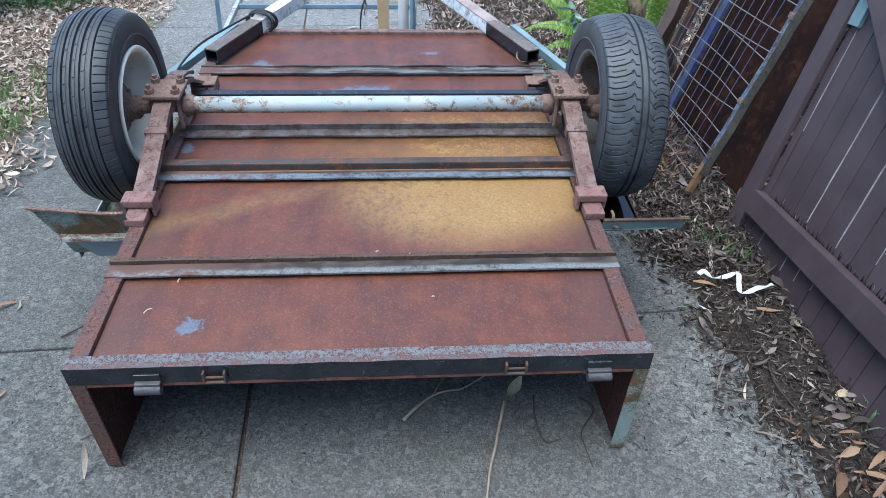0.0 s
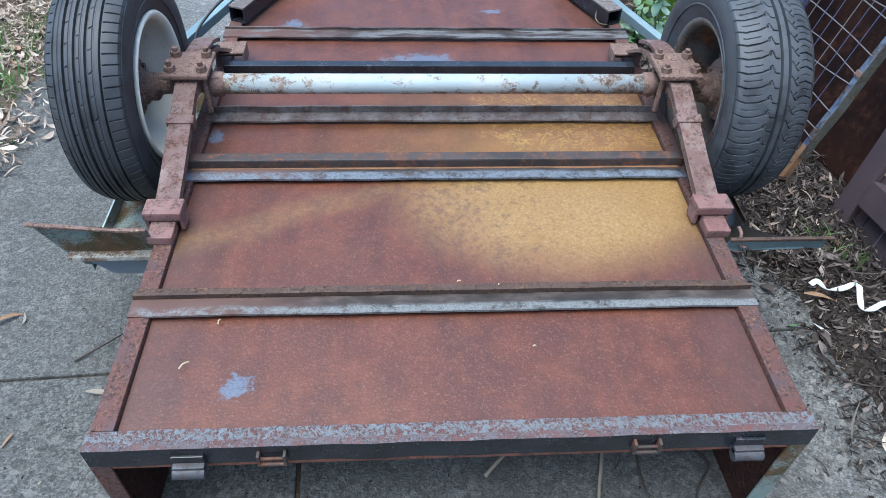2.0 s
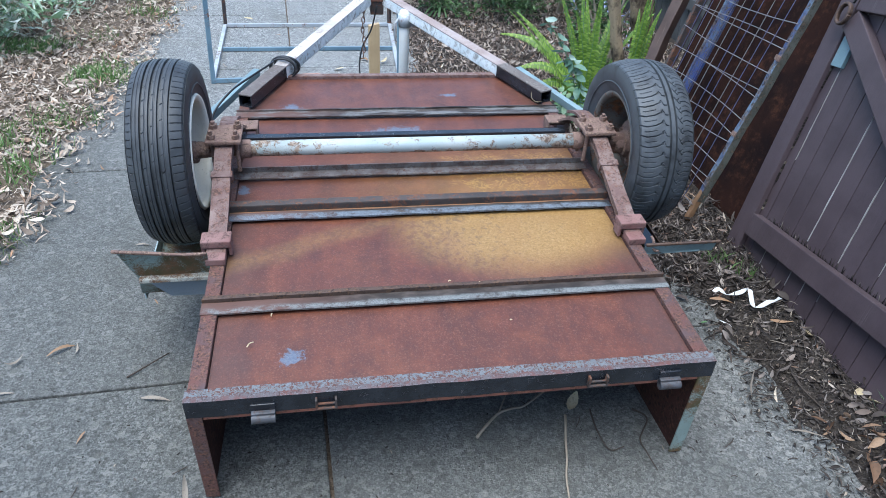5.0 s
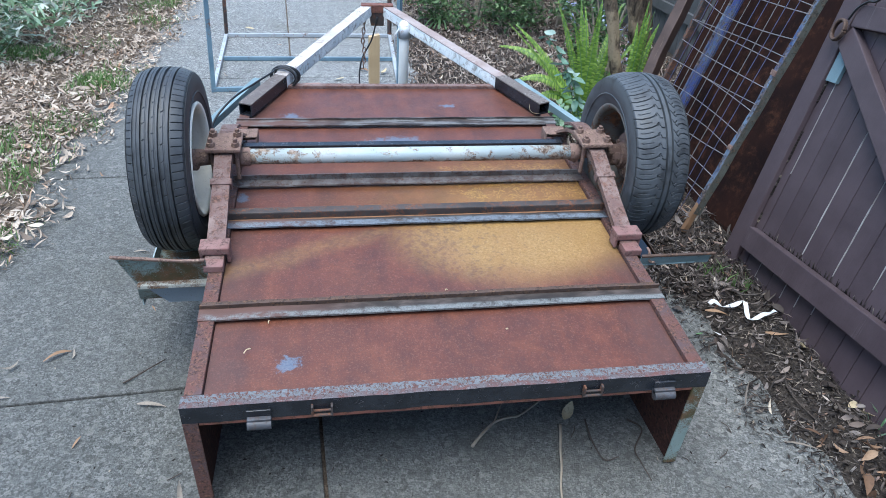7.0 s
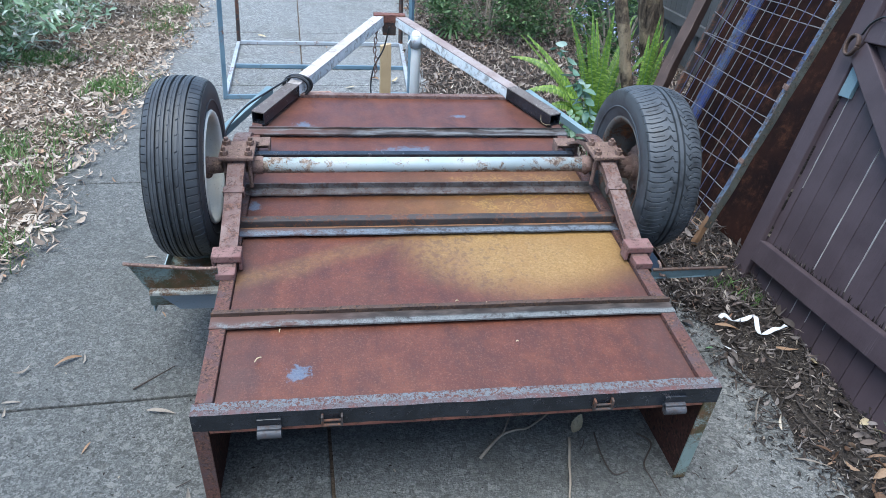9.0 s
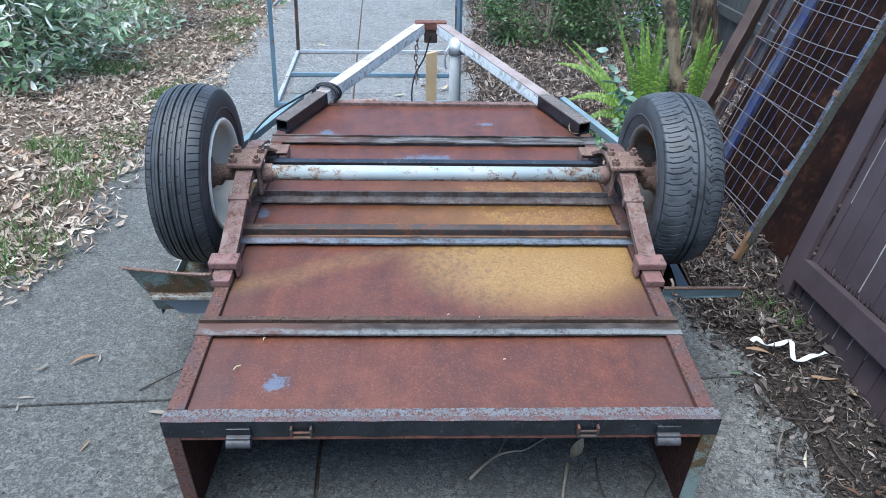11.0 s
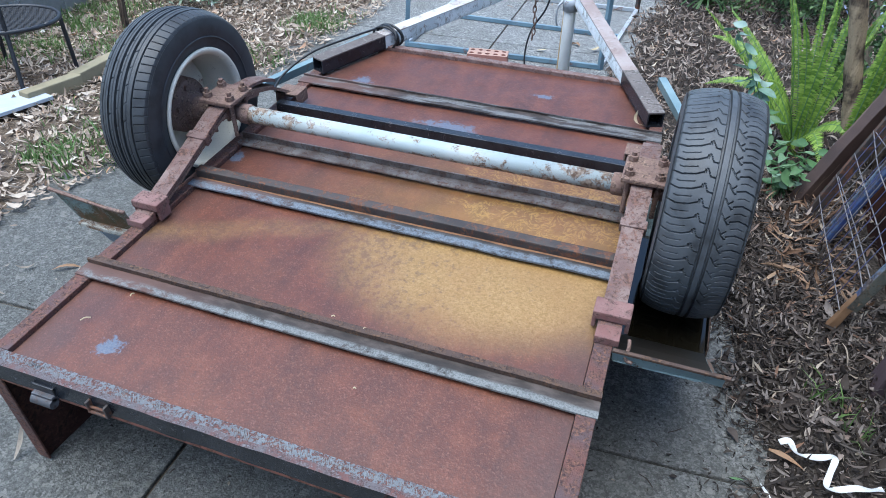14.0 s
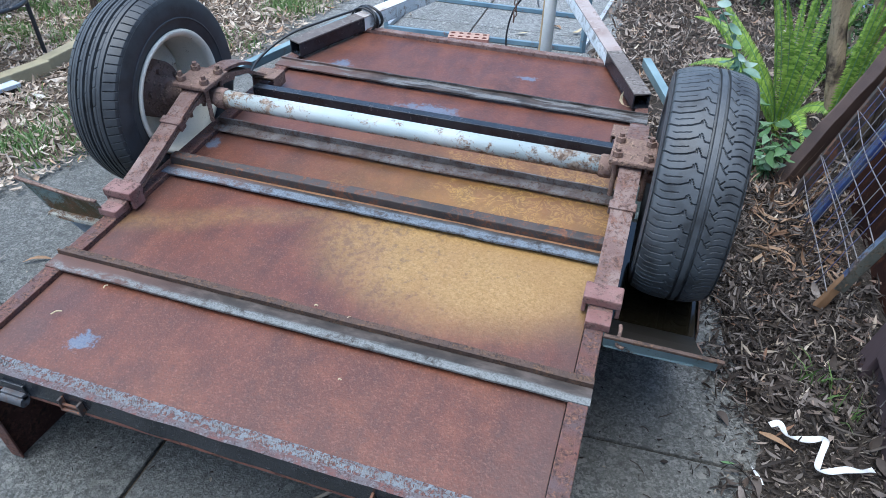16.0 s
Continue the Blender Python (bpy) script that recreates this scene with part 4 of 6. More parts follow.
def wheel(s, u, kind, R, B, rim_material, tyre_material, label, tyre_label):
    base = Matrix.Translation((u, AV, AW - (0.015 if s > 0 else 0.008)))
    o = s  # outward
    # barrel with a rolled lip, and a pressed disc with humps round the hub
    bm = lathe(bmesh.new(), [(-o * 0.070, 0.157), (-o * 0.077, 0.166), (-o * 0.080, 0.174), (-o * 0.074, 0.178), (-o * 0.066, 0.172), (-o * 0.058, 0.165), (-o * 0.030, 0.163), (-o * 0.012, 0.150), (o * 0.03, 0.147), (o * 0.05, 0.16), (o * 0.07, 0.166), (o * 0.078, 0.174), (o * 0.078, 0.168),
                             (o * 0.066, 0.154), (o * 0.050, 0.146), (o * 0.028, 0.141), (-o * 0.010, 0.144), (-o * 0.028, 0.156), (-o * 0.058, 0.159)], 72, True)
    rim = part("wheel", bm, rim_material, trailer, label)
    bm = bmesh.new()
    rings, count = [], 96
    for x0, r, hump in ((0.050, 0.147, 0), (0.040, 0.140, 0.2), (0.046, 0.126, 0.8), (0.056, 0.112, 1.0), (0.058, 0.098, 0.7), (0.050, 0.086, 0.2), (0.044, 0.072, 0), (0.043, 0.030, 0)):
        ring = []
        for k in range(count):
            a = 2 * math.pi * k / count
            ring.append(bm.verts.new((o * (x0 - 0.024 * hump * max(0.0, math.sin(a * 8)) ** 2), r * math.cos(a), r * math.sin(a))))
        rings.append(ring)
    for ra, rb in zip(rings, rings[1:]):
        for k in range(count):
            bm.faces.new((ra[k], ra[(k + 1) % count], rb[(k + 1) % count], rb[k])).smooth = True
    bmesh.ops.recalc_face_normals(bm, faces=bm.faces)
    part("wheel_disc", bm, rim_material, rim)
    rim.matrix_basis = base
    v, f = tyre_mesh(kind, R, B)
    ob = quads("tyre", v, f, tyre_material, rim)
    ob["label"] = tyre_label
    ob.data.shade_smooth()
    ob.data.set_sharp_from_angle(angle=0.5)
    bm = bmesh.new()
    lathe(bm, [(-o * 0.066, 0.0), (-o * 0.066, 0.029), (-o * 0.060, 0.034), (-o * 0.040, 0.034), (-o * 0.036, 0.042), (-o * 0.022, 0.046), (-o * 0.016, 0.060), (-o * 0.012, 0.077), (-o * 0.004, 0.081), (o * 0.040, 0.083)], 40)
    for k in range(5):
        a = 2 * math.pi * k / 5 + 0.4
        smooth(rod(bm, (-o * 0.024, 0.060 * math.cos(a), 0.060 * math.sin(a)), (-o * 0.010, 0.060 * math.cos(a), 0.060 * math.sin(a)), 0.008, 8))
    part("hub", bm, M_FLAKE, rim, "brown rusted hub")
    # bead rings moulded on the side wall
    bm = lathe(bmesh.new(), [(-o * B * 0.487, 0.204), (-o * B * 0.499, 0.206), (-o * B * 0.499, 0.208), (-o * B * 0.489, 0.210)], 96)
    part("sidewall_ring", bm, tyre_material, rim)
    return rim


def mudguard(s):
    """A folded guard, tray side up because the trailer is upside down."""
    tray = [(0.585, -0.165), (0.66, -0.200)] if s < 0 else [(0.62, -0.100), (0.70, -0.165), (0.76, -0.200)]
    line = [(0.466, 0.052), (0.494, -0.033) if s < 0 else (0.478, 0.012), *tray, (1.16, -0.200), (1.22, -0.175), (1.27, -0.12)]
    bm = bmesh.new()
    prism(bm, line + [(v, w - 0.004) for v, w in line[::-1]], s * 0.612, s * 0.835)
    bmesh.ops.subdivide_edges(bm, edges=[e for e in bm.edges if abs(e.verts[0].co.x - e.verts[1].co.x) > 0.1], cuts=14)
    if s < 0:
        for v in bm.verts:
            if v.co.x < -0.7 and v.co.y < 0.55 and v.co.z < 0.04:
                v.co.x += 0.035 * (-0.7 - v.co.x) / 0.135
    if s < 0:
        for v in bm.verts:
            if v.co.z > 0.0 and v.co.y < 0.5:
                v.co.z += 0.022 * max(0.0, (-0.65 - v.co.x) / 0.185)
    guard = part("mudguard", dent(bm, 0.006, 8), M_TEAL_STAIN if s < 0 else M_TEAL_DEEP, trailer, "teal painted rusty mudguard")
    if s > 0:
        guard.matrix_basis = pose(0, -0.02, -0.028)
    bm = bmesh.new()
    slab(bm, min(s * 0.612, s * 0.842), max(s * 0.612, s * 0.842), 0.461, 0.470, 0.047, 0.0535, 0.0015)
    if s < 0:
        bmesh.ops.subdivide_edges(bm, edges=[e for e in bm.edges if e.calc_length() > 0.1], cuts=8)
        for v in bm.verts:
            v.co.z += 0.022 * max(0.0, (-0.65 - v.co.x) / 0.185)
    part("guard_lip", dent(bm, 0.003, 9), M_FLAKE if s < 0 else M_DARKRUST, guard, "rusted rolled edge")
    bm = bmesh.new()
    slab(bm, min(s * 0.615, s * 0.795), max(s * 0.615, s * 0.795), *((0.474, 0.502, -0.043, -0.031) if s < 0 else (0.474, 0.484, 0.010, 0.014)), 0.002)
    part("guard_seam", dent(bm, 0.005, 9), M_CREAMRUST if s < 0 else M_TEAL_DEEP, guard)
    if s < 0:
        bm = bmesh.new()
        prism(bm, [(0.496, -0.040), (0.512, -0.125), (0.515, -0.125), (0.499, -0.040)], -0.795, -0.625)
        for v in bm.verts:
            if v.co.z < -0.1:
                v.co.x = max(v.co.x, -0.735)
        part("guard_apron", dent(bm, 0.004, 9), M_APRON, guard, "grey-blue bent apron")
    bm = bmesh.new()
    slab(bm, min(s * 0.832, s * 0.836), max(s * 0.832, s * 0.836), 0.60 if s < 0 else 0.76, 1.26, -0.204, -0.165)
    part("guard_skirt", dent(bm, 0.003, 7), M_TEAL if s < 0 else M_DARKRUST, guard)
    if s < 0:
        return
    bm = box(-0.104, 0.104, -0.205, 0.265, -0.012, 0.0, 0.002)
    ob = part("puddle", bm, M_WATER, guard, "murky rain water lying in the guard")
    ob.matrix_basis = pose(s * 0.723, 0.925, -0.176, -1.5)
    bm = bmesh.new()
    prism(bm, [(0.55, -0.048), (0.66, -0.128), (0.72, -0.176), (0.75, -0.176), (0.66, -0.118), (0.555, -0.040)], s * 0.618, s * 0.826)
    part("dirt", bm, M_DIRT, guard, "wet dark dirt")
    # torn bracket beside the hanger
    bm = bmesh.new()
    hose(bm, [(s * 0.640, 0.50, 0.055), (s * 0.642, 0.485, 0.050), (s * 0.640, 0.470, 0.030), (s * 0.655, 0.466, 0.026)], 0.004, 7)
    part("guard_bracket", dent(bm, 0.001, 13), M_FLAKE, guard, "torn rusted bracket")


for s in (-1, 1):
    spring(s)
    mudguard(s)
wheel(-1, -0.746, "road", 0.280, 0.163, M_RIM_L, M_TYRE_L, "cream painted steel wheel", "black road tyre with fine ribs")
wheel(1, 0.735, "lug", 0.277, 0.186, M_RIM_R, M_TYRE_R, "dull grey steel wheel", "dusty worn tyre with curved lugs")


# drawbar
def drawbar_leg(s):
    a, b = Vector((s * 0.585, 1.44, 0.0)), Vector((s * 0.050, 2.68, 0.0))
    d = (b - a).normalized()
    side = Vector((d.y, -d.x, 0)) * 0.026

    def run(t0, t1, mats, label, hollow):
        bm = bmesh.new()
        th = 0.004
        for off0, off1, z0, z1, mi in ((-1, 1, 0.050, 0.055, 0), (-1, -0.84, 0.006, 0.051, 1), (0.84, 1, 0.006, 0.051, 1), (-1, 1, 0.004, 0.009, 1)):
            vs = []
            for t in (t0, t1):
                for o in (off0, off1):
                    for z in (z0, z1):
                        vs.append(bm.verts.new(a + (b - a) * t + side * o + Vector((0, 0, z))))
            q = vs
            for f in ((0, 1, 3, 2), (4, 6, 7, 5), (0, 2, 6, 4), (1, 5, 7, 3), (0, 4, 5, 1), (2, 3, 7, 6)):
                bm.faces.new([q[i] for i in f]).material_index = mi
        bmesh.ops.recalc_face_normals(bm, faces=bm.faces)
        return part("drawbar_leg", bm, mats, trailer, label)
    run(0.0, 0.225, [M_FOOTTOP, M_BLACK], "black drawbar foot with rusted top", True)
    run(0.2252, 1.0, [M_LEGTOP if s < 0 else M_LEGDARK, M_WHITE], "flaking white drawbar leg", True)


drawbar_leg(-1), drawbar_leg(1)
bm = slab(bmesh.new(), -0.085, 0.085, 2.655, 2.70, 0.02, 0.062, 0.003)
coupling = part("coupling_plate", dent(bm, 0.001), M_RUST, trailer, "rust-red coupling plate")
for u in (-0.045, 0.045):
    part("bolt", smooth(rod(bmesh.new(), (u, 2.652, 0.042), (u, 2.66, 0.042), 0.008, 8)), M_STEELPALE, coupling)
part("coupling_block", dent(box(-0.035, 0.035, 2.66, 2.74, -0.05, 0.02, 0.006), 0.004), M_DARK, trailer)

# jockey stand: tube, clamp and handle, its foot on the ground
bm = lathe(bmesh.new(), [(0.0, 0.0), (0.0, 0.026), (0.62, 0.026), (0.635, 0.020), (0.635, 0.0)], 24)
bmesh.ops.transform(bm, matrix=Matrix.Rotation(-math.pi / 2, 4, 'Y'), verts=bm.verts)
stand = part("jockey_stand", bm, M_TUBE, trailer, "white painted jockey stand tube")
stand.matrix_basis = pose(0.122, 2.425, -0.582)
bm = bmesh.new()
lathe(bm, [(-0.03, 0.028), (-0.03, 0.034), (0.03, 0.034), (0.03, 0.028)], 20, True)
bmesh.ops.transform(bm, matrix=Matrix.Translation((0, 0, 0.585)) @ Matrix.Rotation(math.pi / 2, 4, 'Y'), verts=bm.verts)
slab(bm, 0.02, 0.075, -0.012, 0.012, 0.555, 0.61, 0.003)
hose(bm, [(-0.03, -0.01, 0.60), (-0.05, -0.03, 0.57), (-0.052, -0.035, 0.52), (-0.045, -0.03, 0.49)], 0.005)
part("stand_clamp", bm, M_STEELPALE, stand, "galvanised clamp with handle")

# stays that run out from the drawbar towards the guards
for s in (-1, 1):
    a, b = Vector((s * 0.572, 1.84, -0.020)), Vector((s * 0.765, 1.32, -0.028))
    q = (b - a).to_track_quat('Y', 'Z').to_matrix().to_4x4()
    bm = slab(bmesh.new(), -0.014, 0.014, 0, (b - a).length, -0.018, 0.012, 0.002, Matrix.Translation(a) @ q)
    part("guard_stay", bm, M_TEAL_BAR, trailer, "pale teal steel stay")


# ---- cable, chain and props at the drawbar ----
T_TRAILER = pose(0, 0, TAIL_Z, TILT_UP)


def on_trailer(u, v, w):
    return T_TRAILER @ Vector((u, v, w))


def coil():
    bm = bmesh.new()
    d = Vector((0.535, 1.24, 0)).normalized()
    side = Vector((d.y, -d.x, 0))
    for k in range(5):
        c = Vector((-0.448, 1.757, 0.034)) + d * (k - 2) * 0.009 + side * random.uniform(-0.006, 0.006)
        pts = []
        tilt = random.uniform(-0.35, 0.35)
        for i in range(17):
            a = 2 * math.pi * i / 16
            pts.append(on_trailer(*(c + side * (0.050 + 0.008 * (k % 2)) * math.cos(a) + Vector((0, 0, 0.040)) * math.sin(a) + d * tilt * 0.04 * math.cos(a + k))))
        hose(bm, pts, 0.0042, 7, steps=3)
    hose(bm, [on_trailer(*p) for p in ((-0.49, 1.73, 0.066), (-0.56, 1.62, 0.060), (-0.64, 1.50, 0.045), (-0.70, 1.40, 0.0), (-0.685, 1.30, -0.02), (-0.62, 1.33, -0.005), (-0.575, 1.38, 0.006))], 0.0042, 7)
    return solid("electric_cable", bm, M_CABLE, "black cable coiled round the drawbar leg", "cable")


coil()


def chain():
    bm = bmesh.new()
    top = on_trailer(-0.075, 2.64, 0.01)
    for k in range(11):
        c = top + Vector((0.004 * math.sin(k), 0.0, -0.026 * k))
        ring = []
        for i in range(9):
            a = 2 * math.pi * i / 8
            flat, tall = 0.008 * math.cos(a), 0.018 * math.sin(a)
            ring.append(c + (Vector((flat, 0, tall)) if k % 2 else Vector((0, flat, tall))))
        hose(bm, ring, 0.003, 6, steps=2)
    return solid("safety_chain", bm, M_FLAKE, "short rusted safety chain hanging from the coupling", "chain")


chain()
bm = hose(bmesh.new(), [on_trailer(0.0, 2.66, 0.0), on_trailer(-0.03, 2.65, -0.12), on_trailer(-0.085, 2.62, -0.22), on_trailer(-0.10, 2.58, -0.34), on_trailer(-0.065, 2.52, -0.47), (-0.03, 2.42, 0.03), (0.02, 2.30, 0.012)], 0.0045, 7)
solid("loose_cable", bm, M_CABLE, "black loose cable hanging from the coupling", "cable")

bm = box(-0.032, 0.032, -0.02, 0.02, -0.01, 0.400, 0.002)
for v in bm.verts:
    if v.co.z > 0.3:
        v.co.z += v.co.x * 0.22
solid("timber_post", bm, M_PINE, "raw pine post standing on the drive", "post", pose(0.013, 3.10, 0, 0, 0, 6))


def cage():
    """A steel frame that stands on the drive."""
    ob = thing("tube_cage", "blue-grey painted steel tube frame standing on the drive", "frame")
    c = [(-0.985, 3.25), (0.195, 3.335), (0.25, 4.70), (-1.06, 4.66)]

    def tube(name, a, b, m, h=0.013):
        a, b = Vector(a), Vector(b)
        q = (b - a).to_track_quat('Y', 'Z').to_matrix().to_4x4()
        part(name, slab(bmesh.new(), -h, h, 0, (b - a).length, -h, h, 0.002, Matrix.Translation(a) @ q), m, ob)
    z = 0.016
    tube("rail", (*c[0], z), (*c[1], z), M_BLUE)
    tube("rail", (*c[3], z), (*c[2], z), M_STEELPALE)
    tube("rail", (c[0][0], c[0][1] + 0.02, z), (c[3][0], c[3][1] - 0.02, z), M_STEELPALE)
    tube("rail", (c[1][0], c[1][1] + 0.02, z), (c[2][0], c[2][1] - 0.02, z), M_STEELPALE)
    tube("rail", (-1.005, 3.97, z), (0.21, 3.985, z), M_BLUE)
    for i, (x, y) in enumerate(c):
        tube("upright", (x, y, 0.0), (x + (0.035 if i in (0, 3) else -0.01), y + 0.01, 1.25), M_BLUE if i < 2 else M_DARK)
    tube("brace", (-0.95, 3.30, 0.62), (-0.83, 3.42, 0.74), M_STEELPALE, 0.008)
    tube("brace", (0.245, 4.62, 0.40), (0.16, 4.2, 0.78), M_STEELPALE, 0.008)


cage()


def clay_brick():
    """A perforated brick: two rows of five holes go through it."""
    bm = bmesh.new()
    L, W, H, r = 0.23, 0.11, 0.076, 0.0145
    for i in range(5):
        for j in range(2):
            cx, cy = -L / 2 + L * (i + 0.5) / 5, -W / 2 + W * (j + 0.5) / 2
            rings = {}
            for z in (0.0, H):
                square = [(1, 0), (1, 1), (0, 1), (-1, 1), (-1, 0), (-1, -1), (0, -1), (1, -1)]
                rings[z] = ([bm.verts.new((cx + a * L / 10, cy + b * W / 4, z)) for a, b in square], [bm.verts.new((cx + r * math.cos(k * math.pi / 4), cy + r * math.sin(k * math.pi / 4), z)) for k in range(8)])
            for k in range(8):
                n = (k + 1) % 8
                bm.faces.new((rings[H][1][k], rings[H][0][k], rings[H][0][n], rings[H][1][n]))
                bm.faces.new((rings[0.0][0][k], rings[0.0][1][k], rings[0.0][1][n], rings[0.0][0][n]))
                bm.faces.new((rings[0.0][1][k], rings[H][1][k], rings[H][1][n], rings[0.0][1][n]))
    bmesh.ops.remove_doubles(bm, verts=bm.verts, dist=0.0001)
    rim = [e for e in bm.edges if e.is_boundary]
    bmesh.ops.bridge_loops(bm, edges=rim)
    bmesh.ops.recalc_face_normals(bm, faces=bm.faces)
    for f in bm.faces:
        f.material_index = 1 if f.normal.z > 0.8 else 0
    return solid("clay_brick", dent(bm, 0.0015, 20), [M_BRICK, M_BRICKTOP], "perforated red clay brick with pale dusty top", "brick", pose(-0.43, 3.13, 0, 0, 0, 10))


clay_brick()


# ---- gate, sheet and mesh panel beside the trailer ----
def gate():
    """An open paling gate; local x runs along it towards the street, z is up."""
    ob = thing("wooden_gate", "open plum-brown painted paling gate with diagonal brace", "gate", pose(1.326, 1.066, 0.0, -13.8, -5.6, -92.5))
    x, i = 0.052, 0
    while x < 1.95:
        w = 0.080 + 0.004 * noise.noise((i * 1.7, 0, 0))
        gap = 0.003 + (0.003 if i in (0, 3, 5) else 0.0)
        low = -0.055 - 0.098 * x
        bm = slab(bmesh.new(), x, x + w, 0.0, 0.016, low + 0.01 * noise.noise((i, 2, 0)), 1.62, 0.002)
        bmesh.ops.subdivide_edges(bm, edges=[e for e in bm.edges if e.calc_length() > 1], cuts=10)
        part("paling", dent(bm, 0.0016, 4), M_GATE, ob)
        # pale strips stand in for light through the gaps, and for flaked edges
        spans = {0: ((0.42, 1.0),), 1: ((0.02, 0.10),), 3: ((0.02, 0.14), (0.20, 1.1)), 4: ((0.03, 0.16),), 5: ((0.05, 0.12), (0.20, 0.62)), 7: ((0.24, 0.5),), 9: ((0.2, 0.6),)}.get(i, ())
        for z0, z1 in spans:
            gap_light_strip, prev = bmesh.new(), None
            steps = int((z1 - z0) / 0.018)
            for k in range(steps + 1):
                z = z0 + (z1 - z0) * k / steps
                wide = max(0.0002, (0.0026 if i == 3 else 0.0010) + 0.0050 * noise.noise((i * 3.1, z * 14, 0)))
                cur = [gap_light_strip.verts.new((x + w + gap * 0.5 + dx, dy, z)) for dx, dy in ((-wide * 0.5, -0.0014), (wide * 0.5, -0.0014), (wide * 0.5, 0.004), (-wide * 0.5, 0.004))]
                if prev:
                    for q in range(4):
                        gap_light_strip.faces.new((prev[q], prev[(q + 1) % 4], cur[(q + 1) % 4], cur[q]))
                prev = cur
            bmesh.ops.recalc_face_normals(gap_light_strip, faces=gap_light_strip.faces)
            part("gap_light_strip", gap_light_strip, M_GAP_LIGHT, ob, "pale strip for light through the gap and flaked timber")
        x += w + gap
        i += 1
    stile = dent(box(0.0, 0.090, -0.024, -0.001, -0.06, 1.62, 0.004), 0.001)
    part("stile", stile, M_GATE, ob)
    part("bottom_rail", dent(box(0.108, 1.95, -0.042, -0.002, 0.095, 0.181, 0.004), 0.001), M_GATE, ob)
    part("top_rail", dent(box(0.12, 1.95, -0.042, -0.002, 0.955, 1.03, 0.004), 0.001), M_GATE, ob)
    a, b = Vector((0.112, -0.022, 0.925)), Vector((1.17, -0.022, 0.20))
    q = (b - a).to_track_quat('X', 'Z').to_matrix().to_4x4()
    part("brace", slab(bmesh.new(), 0, (b - a).length, -0.018, 0.018, -0.038, 0.038, 0.004, Matrix.Translation(a) @ q), M_GATE, ob)
    part("patch_board", dent(box(0.093, 0.152, -0.016, -0.001, 0.765, 0.87, 0.002), 0.001), M_TEAL_BAR, ob, "bare grey timber patch")
    bm = bmesh.new()
    for k in range(3):
        pts = [(0.088 + 0.028 * math.cos(t) + 0.003 * k, -0.05 - 0.006 * k, 0.935 + 0.034 * math.sin(t)) for t in (2 * math.pi * i / 12 for i in range(13))]
        hose(bm, pts, 0.0055, 7, steps=3)
    part("ring_latch", bm, M_DARKRUST, ob, "ring of twisted rusted wire")
    bm = hose(bmesh.new(), [(0.10, -0.045, 0.975), (0.125, -0.05, 1.015), (0.16, -0.047, 1.04), (0.20, -0.05, 1.045), (0.26, -0.05, 1.09)], 0.004, 6)
    part("tie_wire", bm, M_CABLE, ob)
    # splinters of raised grain and moss along the rail
    rnd = random.Random(8)
    bm = bmesh.new()
    for k in range(70):
        c = 0.16 + 0.012 * k + rnd.uniform(-0.006, 0.006)
        hose(bm, [(c, -0.004, 0.180), (c + rnd.uniform(-0.006, 0.006), -0.006, 0.180 + rnd.uniform(0.006, 0.03))], 0.0022, 4, 0.3, 0)
    for k in range(80):
        z = 0.20 + 0.0105 * k
        if noise.noise((z * 11, 4.2, 0)) > -0.12:
            slab(bm, 0.0895, 0.0935 + rnd.uniform(0, 0.003), -0.006, -0.0002, z, z + rnd.uniform(0.006, 0.012))
    part("moss", bm, M_CRUMB, ob, "dark dried moss on the rail")["kind"] = "stuff"


gate()

LEAN_U = Vector((0.305, 0.0, 0.952)).normalized()
LEAN_H = Vector((0.0, 1.0, 0.0))
LEAN_N = LEAN_H.cross(LEAN_U).normalized()
M_LEAN = Matrix(((LEAN_H.x, LEAN_N.x, LEAN_U.x, 1.212), (LEAN_H.y, LEAN_N.y, LEAN_U.y, 1.224), (LEAN_H.z, LEAN_N.z, LEAN_U.z, 0.0), (0, 0, 0, 1)))


